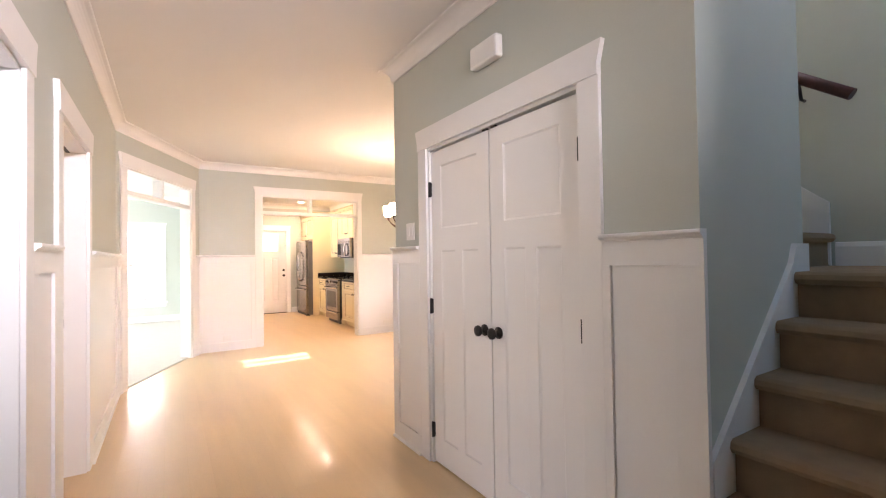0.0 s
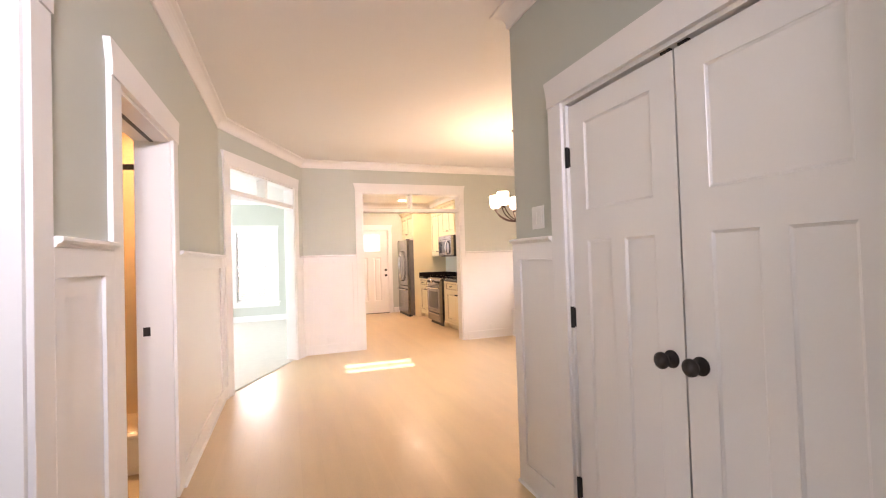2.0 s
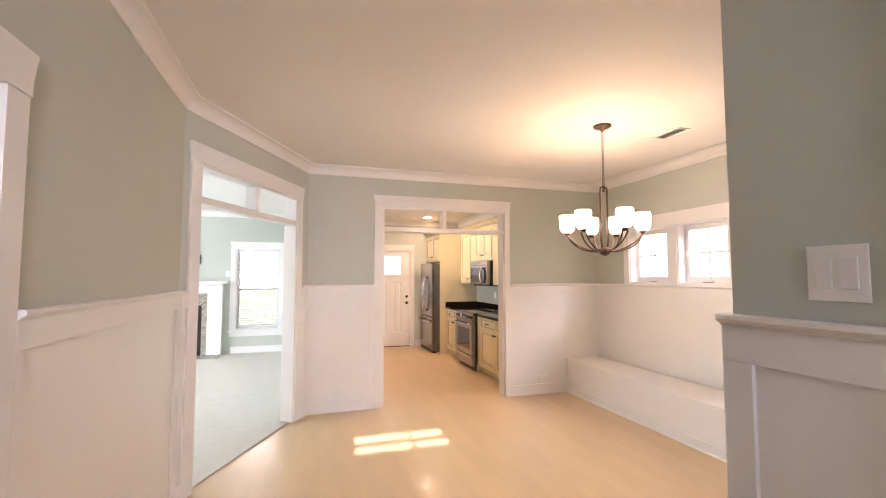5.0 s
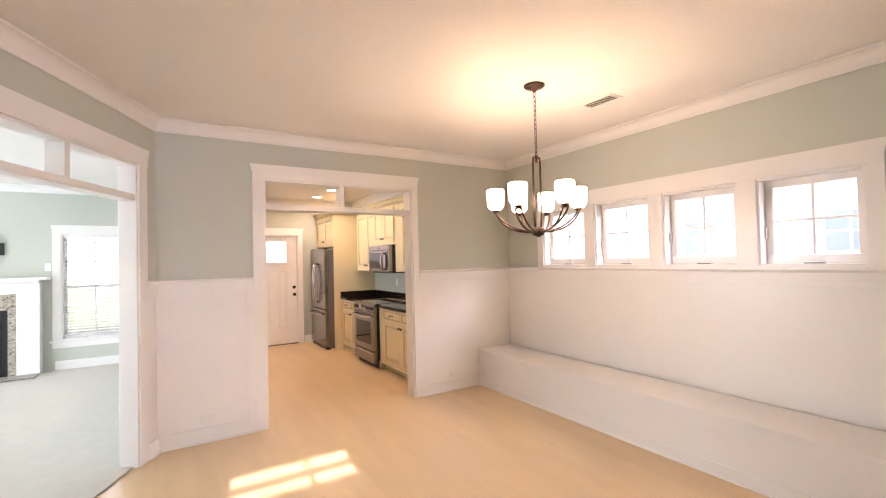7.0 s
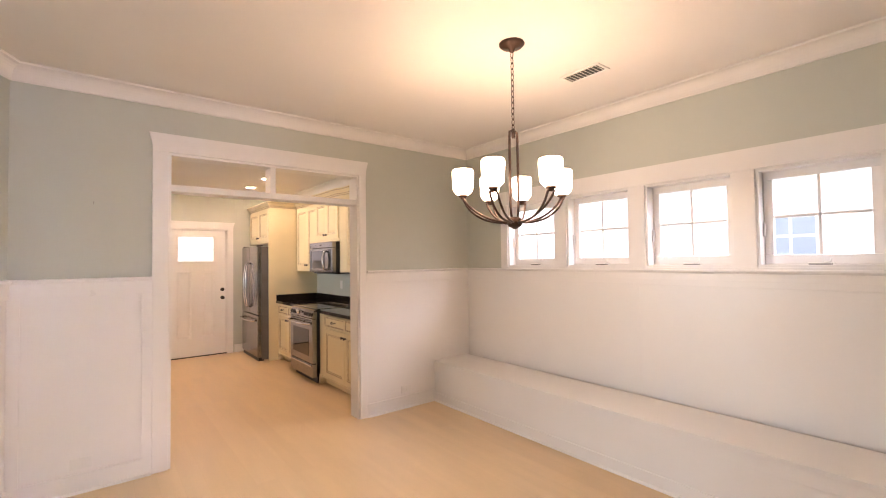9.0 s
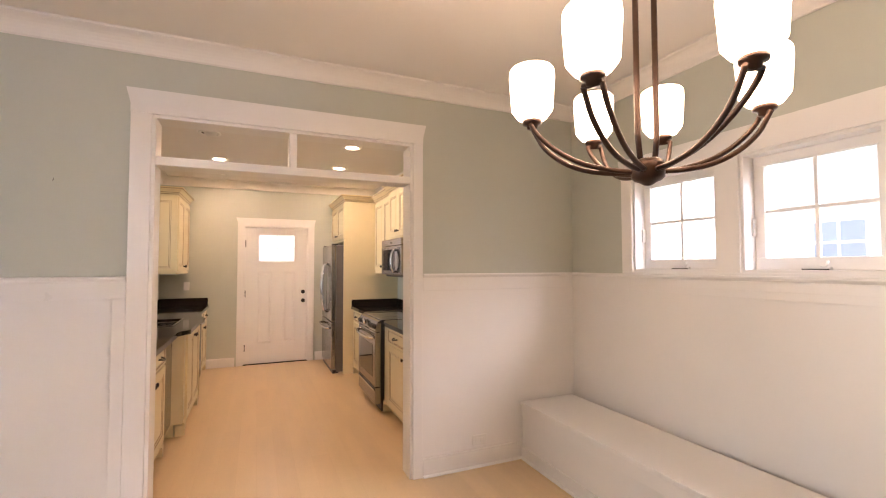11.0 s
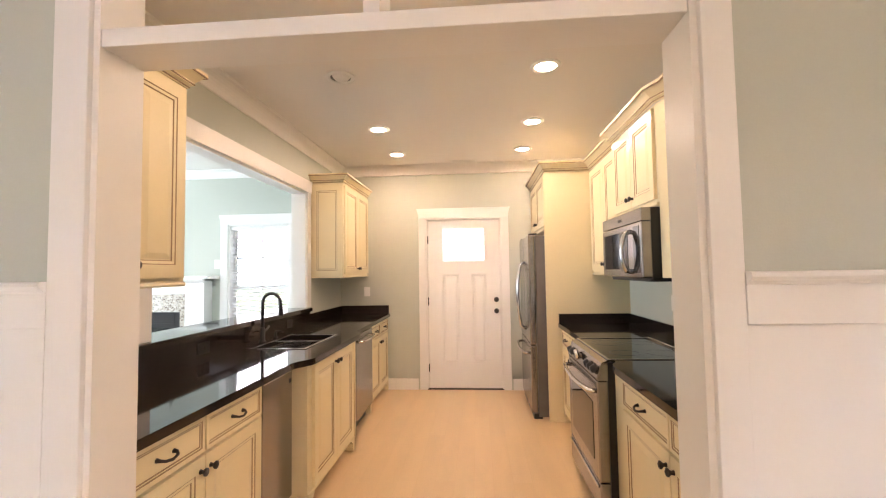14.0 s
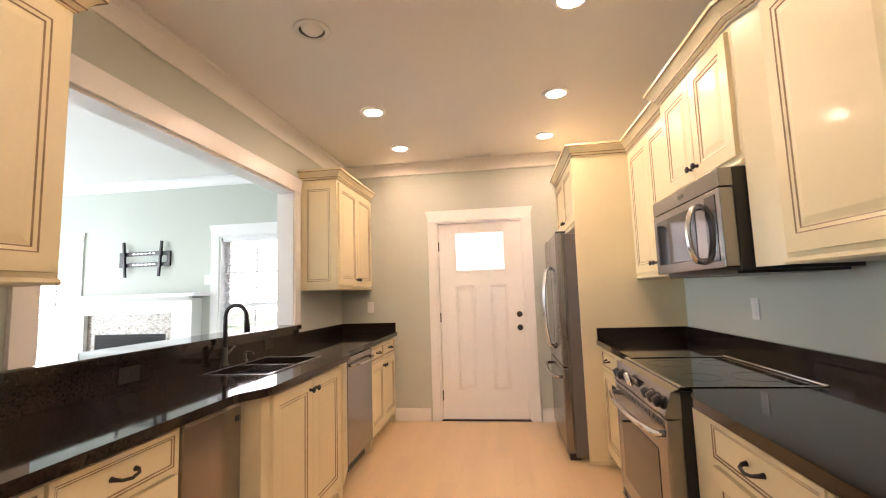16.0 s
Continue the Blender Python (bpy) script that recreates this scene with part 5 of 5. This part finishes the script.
def refrigerator(m, w=0.90, h=1.755):
    ob = thing("refrigerator", m, "stainless steel french door refrigerator with a bottom freezer", "refrigerator")
    part("case", B(0.004, w - 0.004, 0.065, 0.75, 0.02, h - 0.01, bevel=0.004), FRIDGE_SIDE, ob, "taupe metal case")
    part("grille", B(0.01, w - 0.01, 0.02, 0.1, 0.0, 0.05), BLACK, ob)
    for i, (a, b) in enumerate(((0.002, w / 2 - 0.003), (w / 2 + 0.003, w - 0.002))):
        bm = B(a, b, 0.0, 0.06, 0.70, h, bevel=0.012)
        d = part("door", bm, STEEL, ob, "brushed steel door")
        x = b - 0.05 if i == 0 else a + 0.05
        bm = bmesh.new()
        part("handle", tube(bm, [(x, 0.0, 0.80), (x, -0.045, 0.83), (x, -0.066, 0.98), (x, -0.074, 1.15), (x, -0.066, 1.32), (x, -0.045, 1.47), (x, 0.0, 1.50)], 0.013, 12), STEEL_H, d, "bowed steel handle")
    fz = part("freezer_drawer", B(0.002, w - 0.002, 0.0, 0.06, 0.06, 0.692, bevel=0.012), STEEL, ob)
    bm = bmesh.new()
    part("handle", tube(bm, [(0.08, 0.0, 0.61), (0.09, -0.045, 0.61), (w * 0.3, -0.066, 0.605), (w / 2, -0.072, 0.602), (w * 0.7, -0.066, 0.605), (w - 0.09, -0.045, 0.61), (w - 0.08, 0.0, 0.61)], 0.013, 12), STEEL_H, fz, "bowed steel freezer handle")
    for x in (0.03, w - 0.09):
        part("hinge_cap", B(x, x + 0.06, 0.01, 0.09, h, h + 0.015, bevel=0.004), DARKSIDE, ob)
    return ob


refrigerator(at(3.14, 11.74, 0, -90))

# ceiling lights
# the last two cans are unseen, added to brighten the near cabinets
CANS = [(1.775, 10.44), (1.78, 11.31), (3.155, 10.40), (3.155, 11.27), (3.11, 9.35), (3.11, 8.36), (1.77, 8.36)]
for i, (x, y) in enumerate(CANS + [(1.765, 9.36)]):
    lit = i < len(CANS)
    ob = thing("recessed_light", at(x, y, KTOP), "white recessed can light, lit" if lit else "white recessed eyeball light, switched off", "ceiling light", "recessed kitchen lights")
    bm = bmesh.new()
    lathe(bm, [(0.068, -0.0005), (0.098, -0.0005), (0.096, -0.008), (0.070, -0.010), (0.068, -0.004)], 32)
    part("trim_ring", bm, PLATE, ob)
    if lit:
        bm = bmesh.new()
        lathe(bm, [(0, -0.003), (0.068, -0.003), (0.066, -0.006), (0, -0.008)], 28)
        part("lens", bm, BULB, ob, "glowing lens")
        # the two added near lamps run weaker
        lamp("can_lamp", "AREA", at(x, y, KTOP - 0.012), 1.25 if y > 9.0 else 0.5, WARM, 0.12)
    else:
        bm = bmesh.new()
        lathe(bm, [(0, -0.038), (0.02, -0.036), (0.04, -0.028), (0.056, -0.012), (0.06, -0.002), (0, -0.001)], 28, (0.012, -0.02, 0))
        part("eyeball", bm, PLATE, ob, "tilted white eyeball")
        bm = bmesh.new()
        lathe(bm, [(0, -0.002), (0.067, -0.002), (0.067, -0.004), (0, -0.004)], 28)
        part("well", bm, DARKSIDE, ob, "dark well")

# ---- living room seen through the openings ----
FX0, FX1, FY = -2.40, -0.69, 11.92
fire = thing("fireplace", at(0, FY), "white mantelpiece with a mosaic surround and black gas firebox", "fireplace")
for a in (FX0 + 0.05, FX1 - 0.30):
    part("pilaster", B(a, a + 0.25, -0.17, -0.0005, 0.012, 1.18, bevel=0.003), WHITE, fire)
part("frieze", B(FX0 + 0.05, FX1 - 0.05, -0.17, -0.0005, 1.1805, 1.345, bevel=0.003), WHITE, fire)
part("frieze_panel", B((FX0 + FX1) / 2 - 0.012, (FX0 + FX1) / 2 + 0.012, -0.178, -0.1705, 1.19, 1.335), WHITE, fire)
part("shelf", B(FX0 - 0.03, FX1 + 0.05, -0.26, -0.0005, 1.3655, 1.405, bevel=0.005), WHITE, fire)
part("bed_mould", sweep(bmesh.new(), [(FX0 + 0.05, -0.17, 1.32), (FX1 - 0.05, -0.17, 1.32)], [(0, 0), (-0.015, 0.005), (-0.05, 0.035), (-0.055, 0.045), (0, 0.045)]), WHITE, fire)
sur = part("surround", B(FX0 + 0.30, FX1 - 0.30, -0.12, -0.0005, 0.955, 1.18), STONE, fire, "brown and grey mosaic surround")
part("surround_side", B(FX0 + 0.30, FX0 + 0.40, -0.12, -0.0005, 0.02, 0.955), STONE, fire, "brown and grey mosaic surround")
part("surround_side", B(FX1 - 0.40, FX1 - 0.30, -0.12, -0.0005, 0.02, 0.955), STONE, fire, "brown and grey mosaic surround")
box_f = part("firebox", B(FX0 + 0.40, FX1 - 0.40, -0.115, -0.0005, 0.02, 0.955), IRON, fire, "black metal firebox")
part("firebox_glass", B(FX0 + 0.47, FX1 - 0.47, -0.121, -0.116, 0.16, 0.76), BLACKGLASS, box_f, "dark glass front")
for i in range(5):
    part("louvre", B(FX0 + 0.47, FX1 - 0.47, -0.126, -0.116, 0.80 + i * 0.028, 0.814 + i * 0.028), IRON, box_f)
for i in range(3):
    part("louvre", B(FX0 + 0.47, FX1 - 0.47, -0.126, -0.116, 0.05 + i * 0.03, 0.066 + i * 0.03), IRON, box_f)
for i, (x, q) in enumerate(((-1.62, 0.22), (-1.42, 0.235), (-1.52, 0.28))):
    bm = bmesh.new()
    tube(bm, [(x - 0.13, -0.127, q), (x, -0.13, q + 0.02), (x + 0.13, -0.127, q - 0.01)], [0.022, 0.028, 0.02], 9)
    part("fire_log", bm, LOG, box_f, "pale ceramic log")
part("hearth", B(FX0 + 0.05, FX1 - 0.05, -0.45, -0.171, 0.0125, 0.03, bevel=0.003), STONE, fire, "low stone hearth")

mount = thing("television_mount", at(-1.48, FY, 1.82), "black steel television wall mount above the mantel", "television mount")
bm = bmesh.new()
for q in (-0.085, 0.045):
    box(bm, -0.33, 0.33, -0.03, -0.0005, q, q + 0.045, bevel=0.002)
for x in (-0.33, 0.29):
    box(bm, x, x + 0.04, -0.026, -0.0005, -0.0405, 0.0455, bevel=0.002)
part("wall_plate", bm, BLACK, mount)
for x, lean in ((-0.245, -4), (0.225, 4)):
    arm = part("arm", B(-0.012, 0.012, -0.062, -0.034, -0.21, 0.21, bevel=0.003), BLACK, mount, "", pose(x, 0, 0, 0, lean, 0))
    part("hook", B(-0.018, 0.018, -0.0335, -0.0305, 0.03, 0.09, bevel=0.001), BLACK, arm)
    part("hook", B(-0.018, 0.018, -0.0335, -0.0305, -0.09, -0.05, bevel=0.001), BLACK, arm)
for q in (-0.062, 0.068):
    for k in range(6):
        part("slot", B(-0.15 + k * 0.052, -0.12 + k * 0.052, -0.0312, -0.0302, q - 0.006, q + 0.006), STEEL_H, mount, "bright slot of the plate")
wall_plate("outlet", at(-0.68, FY, 1.55), 0.072, 0.115, [(0, 0.02, 0.034, 0.03), (0, -0.02, 0.034, 0.03)], "white outlet plate above the mantel's end", "outlet")



def double_hung(name, x, w=0.80, z0=0.45, h=1.60):
    ob = thing(name, M_LIVN @ at(x, 0, z0), "white double-hung window with a lowered blind", "window", "living room windows", "structure")
    for a in ((0, 0.02, 0, h), (w - 0.02, w, 0, h), (0.02, w - 0.02, 0, 0.02), (0.02, w - 0.02, h - 0.02, h)):
        part("lining", B(a[0], a[1], -0.004, 0.13, a[2], a[3]), WHITE, ob)
    for i, (a, b, y) in enumerate(((0.02, h / 2 + 0.02, 0.075), (h / 2 - 0.02, h - 0.02, 0.10))):
        bm = bmesh.new()
        for q in ((0.02, w - 0.02, a, a + 0.045), (0.02, w - 0.02, b - 0.04, b), (0.02, 0.06, a + 0.045, b - 0.04), (w - 0.06, w - 0.02, a + 0.045, b - 0.04)):
            box(bm, q[0], q[1], y, y + 0.024, q[2], q[3], bevel=0.003)
        sash = part("sash", bm, WHITE, ob)
        part("muntin", B(w / 2 - 0.009, w / 2 + 0.009, y + 0.004, y + 0.02, a + 0.045, b - 0.04), WHITE, sash)
        part("muntin", B(0.06, w - 0.06, y + 0.0045, y + 0.0195, (a + b) / 2 - 0.009, (a + b) / 2 + 0.009), WHITE, sash)
        p = part("pane", B(0.06, w - 0.06, y + 0.010, y + 0.014, a + 0.045, b - 0.04), GLASS, sash)
        p.visible_shadow = False
    casing("window_casing", M_LIVN @ at(x, 0, 0), 0.0, w, z0 + h, 0.1, bottom=z0, side=0.10, head=0.13, liner=False, label="white casing of a living room window")
    part("sill", B(-0.13, w + 0.13, -0.045, -0.0005, -0.03, -0.0005, bevel=0.004), WHITE, ob)
    part("apron", B(-0.10, w + 0.10, -0.02, -0.0005, -0.115, -0.031, bevel=0.002), WHITE, ob)
    blind = thing("window_blind", M_LIVN @ at(x, 0, z0), "white slatted blind lowered, its slats half open", "blind", "living room blinds")
    part("headrail", B(0.024, w - 0.024, 0.015, 0.06, h - 0.065, h - 0.021, bevel=0.003), BLIND, blind)
    part("bottom_rail", B(0.03, w - 0.03, 0.022, 0.055, 0.03, 0.048, bevel=0.003), BLIND, blind)
    me = None
    n = 34
    for i in range(n):
        q = 0.075 + i * (h - 0.16) / (n - 1)
        if me is None:
            s = part("slat", B(0.03, w - 0.03, -0.022, 0.022, -0.001, 0.001), BLIND, blind, "", pose(0, 0.038, q, 13))
            me = s.data
        else:
            s = new("slat", me)
            s.parent = blind
            s.matrix_basis = pose(0, 0.038, q, 13)
    for lx in (0.15, w - 0.15):
        part("ladder_cord", B(lx - 0.001, lx + 0.001, 0.014, 0.016, 0.04, h - 0.07), BLIND, blind)
    return ob


double_hung("window_living_1", 3.97)
double_hung("window_living_2", 1.28)
part("speaker_grille", lathe(bmesh.new(), [(0, -0.001), (0.10, -0.001), (0.098, -0.006), (0, -0.007)], 28), PLATE, thing("ceiling_speaker", at(-1.45, 10.2, TOP), "round white ceiling speaker in the living room", "ceiling speaker"))

# ---- outside ----
GROUND = tagged(part("ground", B(-400, 400, -400, 400, -0.62, -0.55), GRASS, None, "mown lawn around the house"), "", "ground", "", "structure")


FAR_GLASS = material("far_window_glass", (0.24, 0.31, 0.40), 0.15)


def house(m, w, d, h):
    ob = thing("neighbour_house", m, "grey-blue clapboard house next door with white windows", "house")
    part("wall", B(0, w, 0, d, 0, h), SIDING, ob)
    for i in range(int(h / 0.18)):
        part("clapboard", B(-0.01, w + 0.01, -0.022, -0.002, i * 0.18, i * 0.18 + 0.165), SIDING, ob)
    bm = bmesh.new()
    ring = [(-0.5, h), (d + 0.5, h), (d / 2, h + 2.4)]
    lo, hi = [bm.verts.new((-0.4, y, q)) for y, q in ring], [bm.verts.new((w + 0.4, y, q)) for y, q in ring]
    bm.faces.new(lo), bm.faces.new(hi[::-1])
    for i in range(3):
        bm.faces.new((lo[i], hi[i], hi[(i + 1) % 3], lo[(i + 1) % 3]))
    bmesh.ops.recalc_face_normals(bm, faces=bm.faces[:])
    part("roof", bm, SHINGLE, ob)
    for x in (0.6, 3.8, 7.0):
        win = part("window", B(x, x + 1.0, -0.05, -0.0225, 2.0, 3.0, bevel=0.004), WHITE, ob)
        for a in (0.06, 0.53):
            for q in (2.06, 2.53):
                part("pane", B(x + a, x + a + 0.41, -0.056, -0.0505, q, q + 0.41), FAR_GLASS, win)
    return ob


house(at(13.5, 11.0, -0.55, -90), 10.0, 6.0, 5.4)
# distant boards that emit, added in place of bright sky beyond the windows
SKY_GLOW = bpy.data.materials.new("sky_glow_board")
SKY_GLOW.use_nodes = True
SKY_GLOW.node_tree.nodes["Principled BSDF"].inputs["Base Color"].default_value = (0.6, 0.65, 0.7, 1)
SKY_GLOW.node_tree.nodes["Principled BSDF"].inputs["Emission Color"].default_value = (0.90, 0.95, 1.0, 1)
SKY_GLOW.node_tree.nodes["Principled BSDF"].inputs["Emission Strength"].default_value = 0.17
SKY_GLOW_N = SKY_GLOW.copy()
SKY_GLOW_N.node_tree.nodes["Principled BSDF"].inputs["Emission Color"].default_value = (0.72, 0.87, 1.0, 1)
SKY_GLOW_N.node_tree.nodes["Principled BSDF"].inputs["Emission Strength"].default_value = 0.12
tagged(part("backdrop", B(70, 70.2, -90, 110, -0.55, 60), SKY_GLOW, None, "glowing board standing in for the low bright sky"), "", "sky", "", "structure")
tagged(part("backdrop_north", B(-90, 70, 75, 75.2, -0.55, 60), SKY_GLOW_N, None, "glowing board standing in for the low bright sky"), "", "sky", "", "structure")
